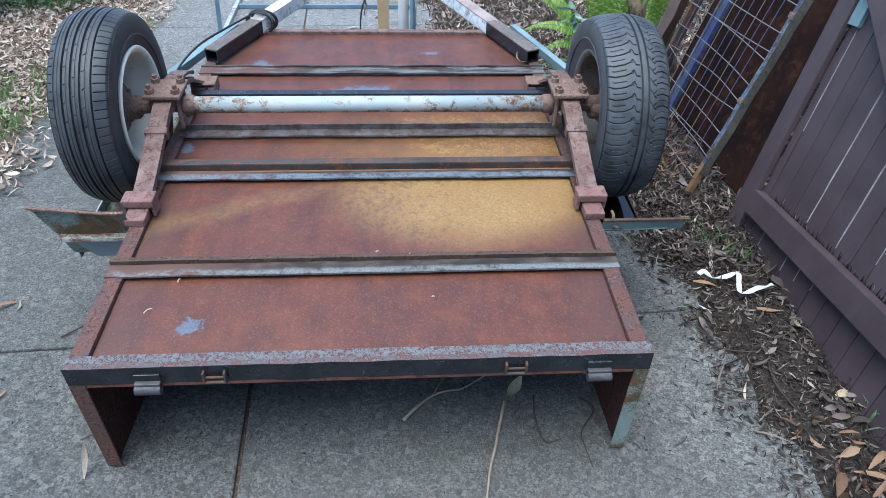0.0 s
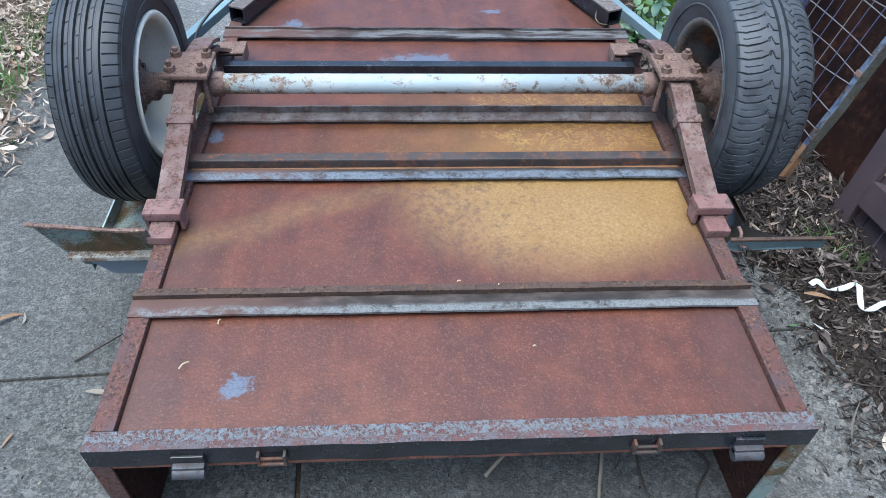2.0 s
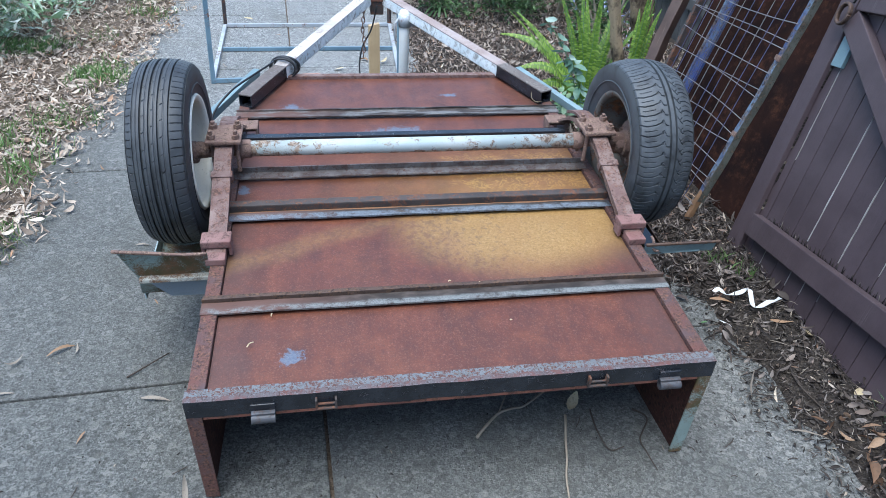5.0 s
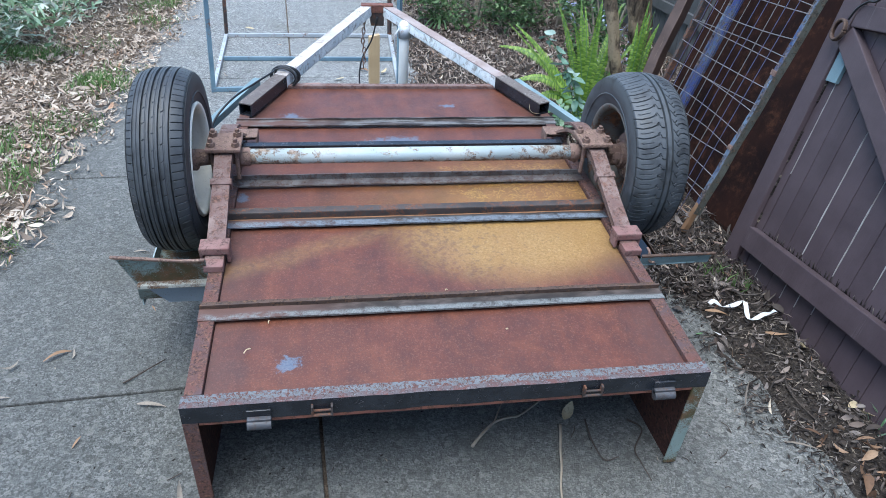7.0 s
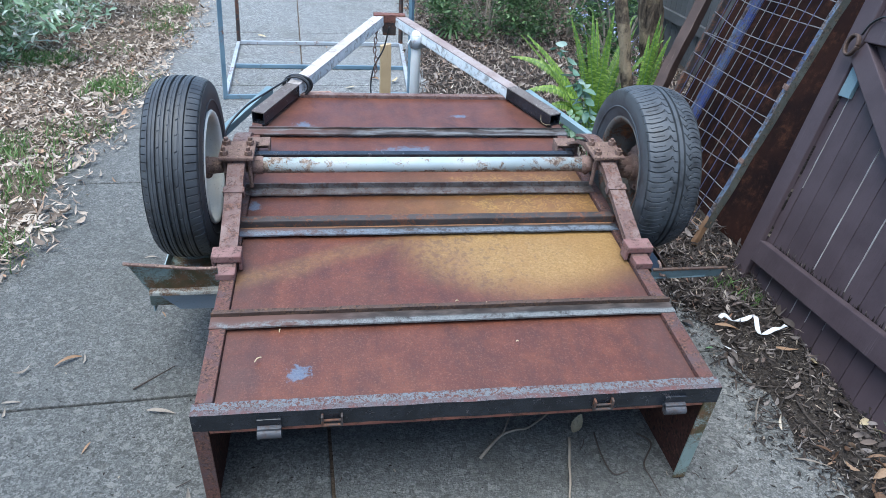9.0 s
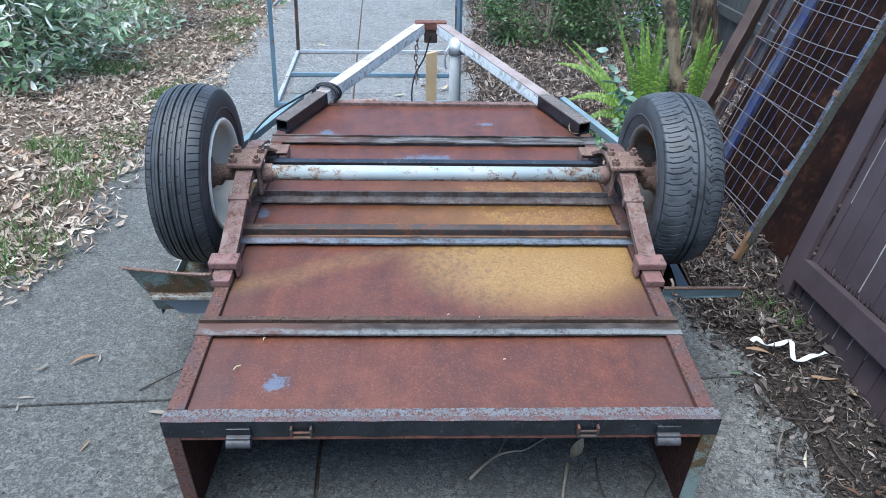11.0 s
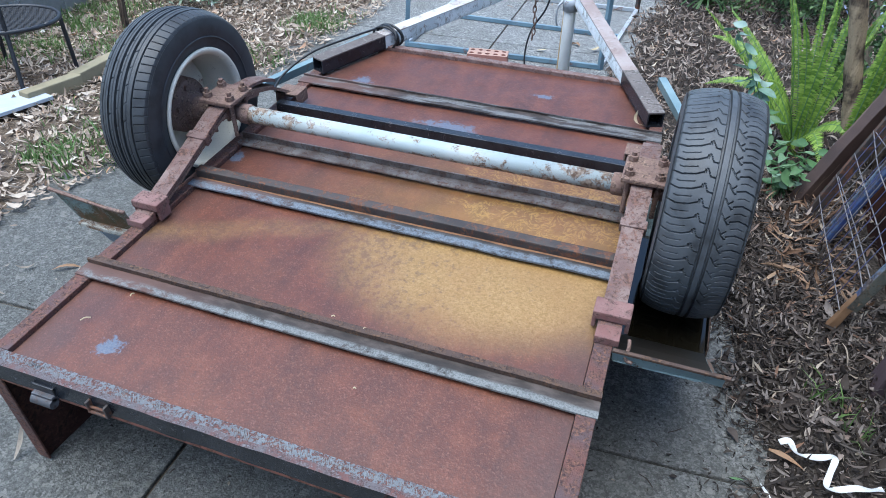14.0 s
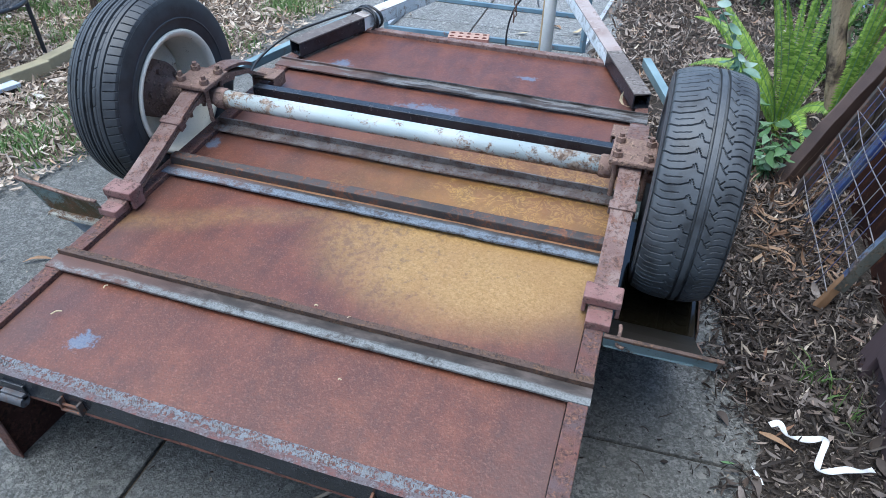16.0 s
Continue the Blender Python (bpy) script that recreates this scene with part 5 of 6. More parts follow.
def mesh_panel():
    """A leaning welded-wire panel: local x along it, z up the slope, y out of it towards the wall."""
    ob = thing("wire_panel", "leaning wire mesh panel in a blue painted timber frame", "panel", M_LEAN.copy())
    bm = box(0.0, 0.026, -0.018, 0.016, 0.12, 1.75, 0.003)
    bmesh.ops.subdivide_edges(bm, edges=[e for e in bm.edges if e.calc_length() > 1], cuts=24)
    dent(bm, 0.004, 9)
    for f in bm.faces:
        f.material_index = 1 if f.normal.x < -0.5 else 0
    part("rail", bm, [M_FADED, M_WEATHER], ob, "blue painted weathered rail")
    for z in (0.42, 0.74, 1.10):
        part("staple", dent(box(-0.002, 0.029, -0.024, -0.017, z, z + 0.02, 0.002), 0.003, 20), M_FLAKE, ob, "rusted flattened fixing")
    part("rail", dent(box(0.725, 0.75, -0.02, 0.02, 0.0, 1.75, 0.003), 0.003, 5), M_DARK, ob)
    part("rail", dent(box(0.53, 0.575, 0.024, 0.045, 0.0, 1.75, 0.003), 0.002, 5), M_COBALT, ob, "deep blue painted bar")
    part("rail", dent(box(0.578, 0.592, 0.018, 0.040, 0.04, 1.75, 0.003), 0.002, 5), M_FADED, ob, "pale blue edge strip")
    bm = box(0.002, 0.024, -0.019, 0.006, 0.03, 0.17, 0.004)
    bmesh.ops.subdivide_edges(bm, edges=[e for e in bm.edges if e.calc_length() > 0.1], cuts=8)
    part("rail_foot", dent(bm, 0.005, 18), M_FOOT, ob, "bare orange split timber foot")
    rnd = random.Random(5)
    for k in range(17):
        z = 0.10 + k * 0.098
        dz = rnd.uniform(-0.015, 0.015)
        bm = hose(bmesh.new(), [(0.01, -0.022, z), (0.2, -0.026 + rnd.uniform(-0.006, 0.006), z + dz), (0.48, -0.025, z + dz * 1.4), (0.74, -0.022, z + 0.01)], 0.0019, 6, steps=4)
        part("wire", bm, M_WIRE, ob)
        if k % 2:
            bm = hose(bmesh.new(), [(0.01, -0.018, z + 0.03), (0.3, -0.012, z + 0.03 - dz), (0.74, -0.018, z + 0.012)], 0.0018, 6, steps=4)
            part("wire", bm, M_WIRE, ob)
    for k in range(1, 12):
        x = 0.030 + k * 0.058
        bm = hose(bmesh.new(), [(x, -0.024, 0.05), (x + rnd.uniform(-0.008, 0.008), -0.028, 0.6), (x, -0.024, 1.2), (x, -0.022, 1.74)], 0.0015, 6, steps=4)
        part("wire", bm, M_WIRE_BLUE if k % 3 else M_WIRE, ob)


mesh_panel()
bm = box(-0.22, 0.98, 0.195, 0.20, -0.01, 1.8)
bmesh.ops.subdivide_edges(bm, edges=bm.edges[:], cuts=10, use_grid_fill=True)
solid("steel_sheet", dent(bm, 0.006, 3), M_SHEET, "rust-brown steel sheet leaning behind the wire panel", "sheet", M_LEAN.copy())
bm = box(-0.028, 0.028, -0.03, 0.03, 0.0, 1.8, 0.004)
bmesh.ops.subdivide_edges(bm, edges=[e for e in bm.edges if e.calc_length() > 1], cuts=60)
for f in bm.faces:
    f.smooth = False
solid("timber_batten", dent(bm, 0.006, 9), M_ROTTEN, "split rotten red-brown batten leaning by the panel", "timber", look((1.17, 2.05, 0.0), (1.65, 2.35, 1.0)) @ pose(0, 0, 0, 180, 0, 0))

# grey paling fence behind the plants
fence = thing("wall_fence", "dark grey weathered paling fence behind the plants", "fence", pose(2.45, 1.0, 0, 0, 0, 88), kind="structure")
paling_mesh = None
for i in range(78):
    if paling_mesh is None:
        ob = part("paling", box(0, 0.096, 0, 0.016, 0, 1.7, 0.002), M_GREYDARK, fence)
        paling_mesh = ob.data
    else:
        ob = new("paling", paling_mesh)
        ob.parent = fence
    ob.matrix_basis = pose(i * 0.102, 0.004 * noise.noise((i * 1.3, 0, 0)), 0.02 * noise.noise((i * 2.1, 3, 0)), 0, random.uniform(-0.5, 0.5), 0)
for z in (0.3, 1.3):
    part("fence_rail", box(0, 8.0, 0.018, 0.055, z, z + 0.08, 0.003), M_GREYDARK, fence)


# added weatherboard wall behind the viewer, out of view, to block low sky
sky_block = thing("wall_sky_block", "pale weatherboard wall added out of view to block sky", "wall", pose(0, -6.2, 0), kind="structure")
board_mesh = None
for i in range(17):
    if board_mesh is None:
        ob = part("weatherboard", box(-7, 7, -0.012, 0.010, 0.0, 0.15, 0.002), M_BOARD, sky_block)
        board_mesh = ob.data
    else:
        ob = new("weatherboard", board_mesh)
        ob.parent = sky_block
    ob.matrix_basis = pose(0, 0, 0.146 * i, 4)
part("eave", box(-7.2, 7.2, -0.6, 0.55, 2.49, 2.57, 0.004), M_BOARD, sky_block)
part("wall_core", box(-7, 7, -0.25, -0.03, 0, 2.47), M_BOARD, sky_block)

# ---- plants and litter ----
def leaf_shape(kind, rnd):
    """A small curled leaf along x, one unit long."""
    n = 5
    width = {"long": 0.085, "oval": 0.20, "bark": 0.085, "stick": 0.028}[kind]
    curl, cup, twist = rnd.uniform(-0.45, 0.8), rnd.uniform(0.0, 0.8), rnd.uniform(-0.9, 0.9)
    v = []
    for i in range(n):
        t = i / (n - 1)
        w = width * (math.sin(math.pi * min(1, t * 0.93 + 0.05)) ** 0.8 + 0.04)
        z = curl * (t - 0.5) ** 2 * 1.6
        side = 0.12 * math.sin(twist * t * 2)
        for k in (-1, 0, 1):
            v.append((t - 0.5, side + k * w * math.cos(twist * t), z + abs(k) * cup * w + k * w * math.sin(twist * (t - 0.5) * 2)))
    f = [(i * 3 + k, i * 3 + k + 1, i * 3 + k + 4, i * 3 + k + 3) for i in range(n - 1) for k in (0, 1)]
    return np.array(v), np.array(f)


def strew(name, spots, kinds, size, material, label, category, tilt=25, seed=1, lift=0.012):
    """Many leaves in one mesh; spots give (x, y, z)."""
    rnd = random.Random(seed)
    shapes = [leaf_shape(kinds[i % len(kinds)], rnd) for i in range(14)]
    V, F, base = [], [], 0
    for p in spots:
        v, f = shapes[rnd.randrange(len(shapes))]
        m = np.array(Euler((radians(rnd.gauss(0, tilt)), radians(rnd.gauss(0, tilt)), rnd.uniform(0, 6.28))).to_matrix())
        s = rnd.uniform(*size)
        V.append(v @ m.T * s + np.array((p[0], p[1], p[2] + rnd.uniform(0.2, 1) * lift)))
        F.append(f + base)
        base += len(v)
    ob = quads(name, np.concatenate(V), np.concatenate(F), material, None, True)
    return tagged(ob, label, category, kind="stuff")


def region(n, x0, x1, y0, y1, keep, seed):
    rnd = random.Random(seed)
    out = []
    while len(out) < n:
        x, y = rnd.uniform(x0, x1), rnd.uniform(y0, y1)
        if rnd.random() < keep(x, y):
            out.append((x, y, max(soil_height(x, y), 0.0)))
    return out


def soily(x, y):
    return litter_cover(x, y)


def free_right(x, y):
    if x < 0.62 and y < 1.9:
        return 0
    d = 1.0 if y > 0.75 else 0.07 + 0.5 * max(0.0, (y - 0.40) / 0.35) + 0.12 * (noise.noise((x * 3, y * 3, 7)) > 0.15)
    if x > 1.36 and y < 1.1:
        return 0
    return soily(x, y) * d


def free_left(x, y):
    d = 0.65 + 0.8 * noise.noise((x * 1.6, y * 1.6, 9.0))
    return soily(x, y) * max(0.25, d) * (1.0 if y < 4.5 else 0.6)


strew("leaf_litter", region(1500, 0.60, 2.4, -0.6, 2.3, free_right, 11), ["long", "bark", "long", "oval"], (0.026, 0.068), M_LEAF_R, "brown dead leaves on dark soil, toned darker for shade", "leaf litter", 24, 2, 0.03)
strew("leaf_litter", region(17000, 0.25, 2.4, 1.9, 7.0, free_right, 31), ["long", "bark", "long", "bark", "oval"], (0.024, 0.068), M_LEAF_FAR, "dry pinkish-brown dead leaves and bark lying thick beside the drive", "leaf litter", 36, 22, 0.04)
strew("twig_litter", region(1000, 0.62, 1.42, -0.7, 2.6, lambda x, y: soily(x, y) * (1.0 if x > 0.66 or y > 1.8 else 0.0) * (1.0 if y > 0.7 else 0.3), 19), ["stick"], (0.03, 0.12), M_CRUMB, "thin dry sticks and bark strips among dead leaves", "twigs", 18, 12, 0.04)
strew("leaf_litter", region(7800, 0.60, 1.36, 0.78, 2.4, lambda x, y: soily(x, y) * (1.0 if x > 0.64 or y > 1.8 else 0.0), 15), ["long", "bark", "stick", "bark", "long"], (0.012, 0.055), M_LEAF_R, "brown dead leaves and bark between trailer and gate", "leaf litter", 34, 9, 0.03)
strew("leaf_litter", region(14000, 0.78, 1.40, -0.8, 1.5, lambda x, y: max(soily(x, y), 0.3 * soily(x + 0.05, y), 0.02), 12), ["bark", "long", "oval", "stick"], (0.005, 0.024), M_CRUMB, "small twigs and crumbled leaves on dark soil", "leaf litter", 20, 3, 0.012)
strew("leaf_litter", region(26000, -3.4, -1.2, 0.0, 8.4, free_left, 13), ["long", "long", "oval", "bark", "long"], (0.022, 0.070), M_LEAF_L, "tan and brown dead leaves beside the drive", "leaf litter", 22, 4, 0.03)

strew("fallen_leaves", region(46, 1.04, 1.30, -0.30, 0.10, lambda x, y: soily(x, y), 35), ["long", "oval", "long"], (0.035, 0.072), M_CHIP, "orange-brown fallen leaves heaped on dark soil by the gate", "leaves", 30, 36, 0.03)
strew("fallen_leaves", region(34, 0.98, 1.30, -0.30, 0.80, lambda x, y: soily(x, y), 37), ["oval", "long", "bark"], (0.02, 0.048), M_LEAF_FAR, "pale dry leaves scattered on dark soil by the gate", "leaves", 30, 38, 0.02)
strew("leaf_litter", region(1100, 0.96, 1.34, -0.5, 0.9, lambda x, y: soily(x, y), 41), ["bark", "long", "stick", "oval"], (0.012, 0.042), M_LEAF_R, "broken brown leaves and bark on dark soil by the gate", "leaf litter", 30, 42, 0.012)
strew("bark_chips", region(260, 1.04, 1.34, 1.35, 2.2, lambda x, y: soily(x, y), 23), ["stick", "bark"], (0.03, 0.10), M_CHIP, "orange-brown split bark chips at the foot of the batten", "bark chips", 30, 14, 0.06)


strew("crumbs", region(900, -1.3, 0.98, -0.45, 0.75, lambda x, y: 0.25 + 0.75 * (noise.noise((x * 3.0, y * 3.0, 5.5)) > 0.1), 27), ["oval", "bark", "stick"], (0.003, 0.013), M_CRUMB, "dark leaf crumbs and grit scattered on concrete", "crumbs", 12, 28, 0.003)


def tuft_field(name, centres, blades, height, material, label, seed):
    rnd = random.Random(seed)
    V, F = [], []
    for x, y, spread in centres:
        for _ in range(blades):
            a, r = rnd.uniform(0, 6.28), spread * math.sqrt(rnd.random())
            bx, by = x + r * math.cos(a), y + r * math.sin(a)
            h = height * rnd.uniform(0.5, 1.1)
            if litter_cover(bx, by) < 0.6:
                continue
            lx, ly = rnd.gauss(0, 0.5) * h, rnd.gauss(0, 0.5) * h
            w = rnd.uniform(0.0018, 0.0042)
            ang = rnd.uniform(0, 3.14)
            wx, wy = w * math.cos(ang), w * math.sin(ang)
            z0 = max(soil_height(bx, by), 0) - 0.004
            i = len(V)
            V += [(bx - wx, by - wy, z0), (bx + wx, by + wy, z0), (bx + lx * 0.4 + wx * 0.8, by + ly * 0.4 + wy * 0.8, z0 + h * 0.65), (bx + lx * 0.4 - wx * 0.8, by + ly * 0.4 - wy * 0.8, z0 + h * 0.65), (bx + lx, by + ly, z0 + h)]
            F += [(i, i + 1, i + 2, i + 3), (i + 3, i + 2, i + 4)]
    return tagged(quads(name, V, F, material), label, "grass", kind="stuff")


rg = random.Random(21)
patches = []
while len(patches) < 110:
    x, y = rg.uniform(-3.4, -1.55), rg.uniform(0.7, 8.0)
    if noise.noise((x * 1.5, y * 1.5, 3.0)) > 0.14:
        patches.append((x, y, rg.uniform(0.08, 0.24)))
tuft_field("grass", patches, 75, 0.07, M_GRASS, "sparse green grass growing through dead leaves", 5)
tuft_field("grass", [(1.20, 0.86, 0.05), (1.16, 0.92, 0.04), (1.24, 0.80, 0.03)], 14, 0.075, M_GRASS, "thin green grass tuft by the gate", 6)
tuft_field("grass", [(1.27, 0.07, 0.04)], 14, 0.07, M_BROAD, "small green weed by the gate", 7)


def flat_reach(tip):
    return math.hypot(tip.x, tip.y)


def fern(x, y, z, fronds, width, seed, label):
    """Arching fronds, each with a rib and two close rows of leaflets; a frond is its tip and the height of its arch."""
    rnd = random.Random(seed)
    ob = thing("fern", label, "fern", pose(x, y, z))
    for tip, arch in fronds:
        tip = Vector(tip)
        broad = width * (1.4 if flat_reach(tip) > 0.3 else 0.95)
        root = Vector((rnd.uniform(-0.03, 0.03), rnd.uniform(-0.03, 0.03), 0))
        mid = Vector((tip.x * 0.35, tip.y * 0.35, arch))
        pts = [root * (1 - t) ** 2 + mid * 2 * t * (1 - t) + tip * t * t for t in (i / 24 for i in range(25))]
        ln = sum((b - a).length for a, b in zip(pts, pts[1:]))
        flat = Vector((tip.x, tip.y, 0))
        turn = rnd.uniform(-0.7, 0.7)
        if flat.length > 0.22:
            side0 = Vector((-flat.y, flat.x, 0)).normalized()
            side0 = (side0 + Vector((0, 0, (0.75 + 0.3 * turn) * (1 if side0.y > 0 else -1)))).normalized()
        else:
            side0 = Vector((math.cos(turn), math.sin(turn), 0))
        V, F = [], []
        rows = int(ln / 0.0098)
        for i in range(1, rows):
            t = i / rows
            j = min(23, int(t * 24))
            c = pts[j].lerp(pts[j + 1], t * 24 - j)
            tan = (pts[j + 1] - pts[j]).normalized()
            w = broad * min(1.0, 0.30 + t * 2.2) * min(1.0, (1.02 - t) * 2.0) ** 0.8 * rnd.uniform(0.9, 1.06)
            for s in (-1, 1):
                sd = (side0 * s + tan * rnd.uniform(0.10, 0.22) + Vector((0, 0, -0.12 + rnd.uniform(-0.1, 0.1)))).normalized()
                b = len(V)
                hw = tan * 0.0050
                V += [c - hw * 0.6, c + hw * 0.8, c + sd * w * 0.55 + hw, c + sd * w * 0.55 - hw * 0.8, c + sd * w + Vector((0, 0, -0.004))]
                F += [(b, b + 1, b + 2, b + 3), (b + 3, b + 2, b + 4)]
        fr = quads("frond", V, F, M_FERN, ob)
        part("rib", hose(bmesh.new(), [pts[i] for i in (0, 6, 12, 18, 24)], 0.003, 5, 0.3, 3), M_BROAD, fr)


def crown(name, centre, radii, n, kinds, size, material, seed, parent):
    """Leaves gathered in clumps within an uneven outline."""
    rnd = random.Random(seed)
    clumps = []
    for _ in range(max(8, n // 90)):
        while True:
            p = Vector((rnd.uniform(-1, 1), rnd.uniform(-1, 1), rnd.uniform(-0.9, 1)))
            if 0.6 < p.length < 1 + 0.25 * noise.noise(p * 2.0 + Vector((seed, 0, 0))):
                break
        clumps.append(p)
    shapes = [leaf_shape(kinds[i % len(kinds)], rnd) for i in range(10)]
    V, F, base = [], [], 0
    for _ in range(n):
        c = clumps[rnd.randrange(len(clumps))]
        p = c + Vector((rnd.gauss(0, 0.13), rnd.gauss(0, 0.13), rnd.gauss(0, 0.12)))
        pos = (centre[0] + p.x * radii[0], centre[1] + p.y * radii[1], centre[2] + p.z * radii[2])
        if pos[2] < 0.02:
            continue
        v, f = shapes[rnd.randrange(len(shapes))]
        m = np.array(Euler((rnd.gauss(0, 0.6), rnd.uniform(-0.2, 0.9), rnd.uniform(0, 6.28))).to_matrix())
        V.append(v @ m.T * rnd.uniform(*size) + np.array(pos))
        F.append(f + base)
        base += len(v)
    ob = quads(name, np.concatenate(V), np.concatenate(F), material, parent, True)
    return ob


def bush(name, centre, radii, n, kinds, size, material, seed, label, category="bush"):
    ob = thing(name, label, category, pose(centre[0], centre[1], 0))
    rnd = random.Random(seed + 50)
    for k in range(7):
        a = rnd.uniform(0, 6.28)
        tip = Vector((math.cos(a) * radii[0] * 0.7, math.sin(a) * radii[1] * 0.7, centre[2] + radii[2] * rnd.uniform(0.2, 0.7)))
        bm = hose(bmesh.new(), [(math.cos(a) * 0.05, math.sin(a) * 0.05, -0.02), tip * 0.5 + Vector((0, 0, 0.1)), tip], 0.012, 6, 0.3, 5)
        part("stem", bm, M_TWIG, ob)
    crown("crown", (0, 0, centre[2]), radii, n, kinds, size, material, seed, ob)
    return ob


bush("shrub", (-2.95, 3.95, 0.50), (0.85, 0.75, 0.62), 5200, ["long", "oval", "long"], (0.055, 0.11), M_BUSH_L, 31, "dense shrub with grey-green and pale leaves")
bush("shrub", (-2.95, 5.3, 0.45), (0.95, 0.9, 0.55), 4600, ["long", "oval", "long"], (0.05, 0.10), M_BUSH_L, 32, "spreading shrub with grey-green and pale leaves")
bush("shrub", (-2.6, 7.2, 0.6), (1.1, 1.1, 0.7), 3200, ["oval", "long"], (0.05, 0.09), M_BUSH_L, 33, "spreading grey-green shrub by the drive")
bush("shrub", (-3.9, 4.6, 0.9), (0.8, 1.6, 0.9), 2600, ["oval", "long"], (0.06, 0.11), M_BUSH, 34, "tall dark green shrub")
bush("shrub", (1.08, 5.22, 0.45), (0.60, 0.60, 0.55), 5400, ["oval", "long"], (0.03, 0.06), M_BUSH, 35, "dense dark green shrub by the drive")
bush("shrub", (1.78, 5.10, 0.55), (0.62, 0.55, 0.65), 4800, ["oval", "long"], (0.03, 0.06), M_BUSH, 36, "dense dark green shrub behind the fern")
bush("shrub", (0.95, 6.9, 0.6), (0.7, 0.8, 0.75), 3600, ["oval", "long"], (0.03, 0.06), M_BUSH, 37, "dark green shrub beside the drive")
bush("shrub", (1.9, 6.6, 0.8), (0.7, 0.9, 0.9), 3000, ["oval", "long"], (0.03, 0.07), M_BUSH, 38, "tall dark green shrub by the fence")
bush("flowering_shrub", (1.62, 3.40, 0.42), (0.32, 0.28, 0.42), 1700, ["oval"], (0.025, 0.05), M_BUSH, 39, "green shrub with pale blue flowers")
flowers = bpy.data.objects["flowering_shrub"]
crown("blossom", (-0.08, -0.06, 0.46), (0.27, 0.25, 0.34), 130, ["oval"], (0.016, 0.028), M_FLOWER, 40, flowers)["label"] = "pale blue blossom"


def strappy(x, y, n, length, seed):
    rnd = random.Random(seed)
    ob = thing("strap_leaf_plant", "clump of green strap leaves under the shrubs", "plant", pose(x, y, 0))
    for k in range(n):
        az, ln = rnd.uniform(0, 6.28), length * rnd.uniform(0.7, 1.1)
        d = Vector((math.cos(az), math.sin(az), 0))
        pts = [d * ln * 0.6 * t ** 1.3 + Vector((0, 0, 0.01 + ln * (0.9 * t - 0.75 * t * t))) for t in (0, 0.25, 0.5, 0.75, 1)]
        bm = strip(bmesh.new(), pts, 0.014, 0.0015, (-d.y, d.x, 0))
        part("leaf", bm, M_BUSH, ob)


strappy(0.72, 4.95, 16, 0.42, 3)
rf = random.Random(61)
fronds = [((-0.52, -0.10, 0.63), 0.34), ((-0.44, 0.08, 0.25), 0.42), ((-0.45, 0.34, 0.40), 0.46), ((-0.40, 0.20, 0.56), 0.36), ((-0.36, 0.02, 0.14), 0.34), ((0.05, -0.34, 0.12), 0.30), ((0.22, -0.22, 0.16), 0.34), ((-0.22, -0.20, 0.40), 0.36)]
for k in range(11):
    fronds.append(((-0.23 + 0.05 * k + rf.uniform(-0.02, 0.02), rf.uniform(-0.17, 0.24), rf.uniform(0.58, 0.80)), rf.uniform(0.36, 0.50)))
fern(1.19, 2.54, 0.0, fronds, 0.030, 61, "bright green sword fern with arching fronds")
fronds = [((rf.uniform(-0.06, 0.10), rf.uniform(-0.05, 0.05), rf.uniform(0.55, 0.78)), 0.45) for _ in range(6)]
fern(1.33, 2.28, 0.08, fronds, 0.024, 62, "bright green narrow fern at the foot of the trunks")


def broad_plant(x, y, n, h, seed, label):
    rnd = random.Random(seed)
    ob = thing("leafy_plant", label, "plant", pose(x, y, 0))
    for k in range(n):
        a, r = rnd.uniform(0, 6.28), rnd.uniform(0.02, 0.20)
        tip = Vector((r * math.cos(a), r * math.sin(a), h * rnd.uniform(0.35, 1.0)))
        stem = part("stem", hose(bmesh.new(), [(tip.x * 0.2, tip.y * 0.2, -0.01), tip * 0.55 + Vector((0, 0, 0.03)), tip], 0.003, 5, 0.6, 4), M_BROAD, ob)
        V, F, base = [], [], 0
        for i in range(11):
            t = 0.3 + 0.7 * i / 10
            v, f = leaf_shape("oval", rnd)
            v = v * np.array((1, 1.35, 1)) + np.array((0.5, 0, 0))
            m = np.array(Euler((rnd.gauss(0, 0.3), rnd.uniform(-0.1, 0.6), a + i * 2.4)).to_matrix())
            V.append(v @ m.T * rnd.uniform(0.04, 0.078) + np.array(tip * t))
            F.append(f + base)
            base += len(v)
        quads("leaves", np.concatenate(V), np.concatenate(F), M_BROAD, stem, True)


broad_plant(0.98, 2.30, 8, 0.26, 71, "pale broad-leaved plant in front of the fern")
broad_plant(1.10, 2.12, 8, 0.20, 72, "low green broad-leaved seedlings")


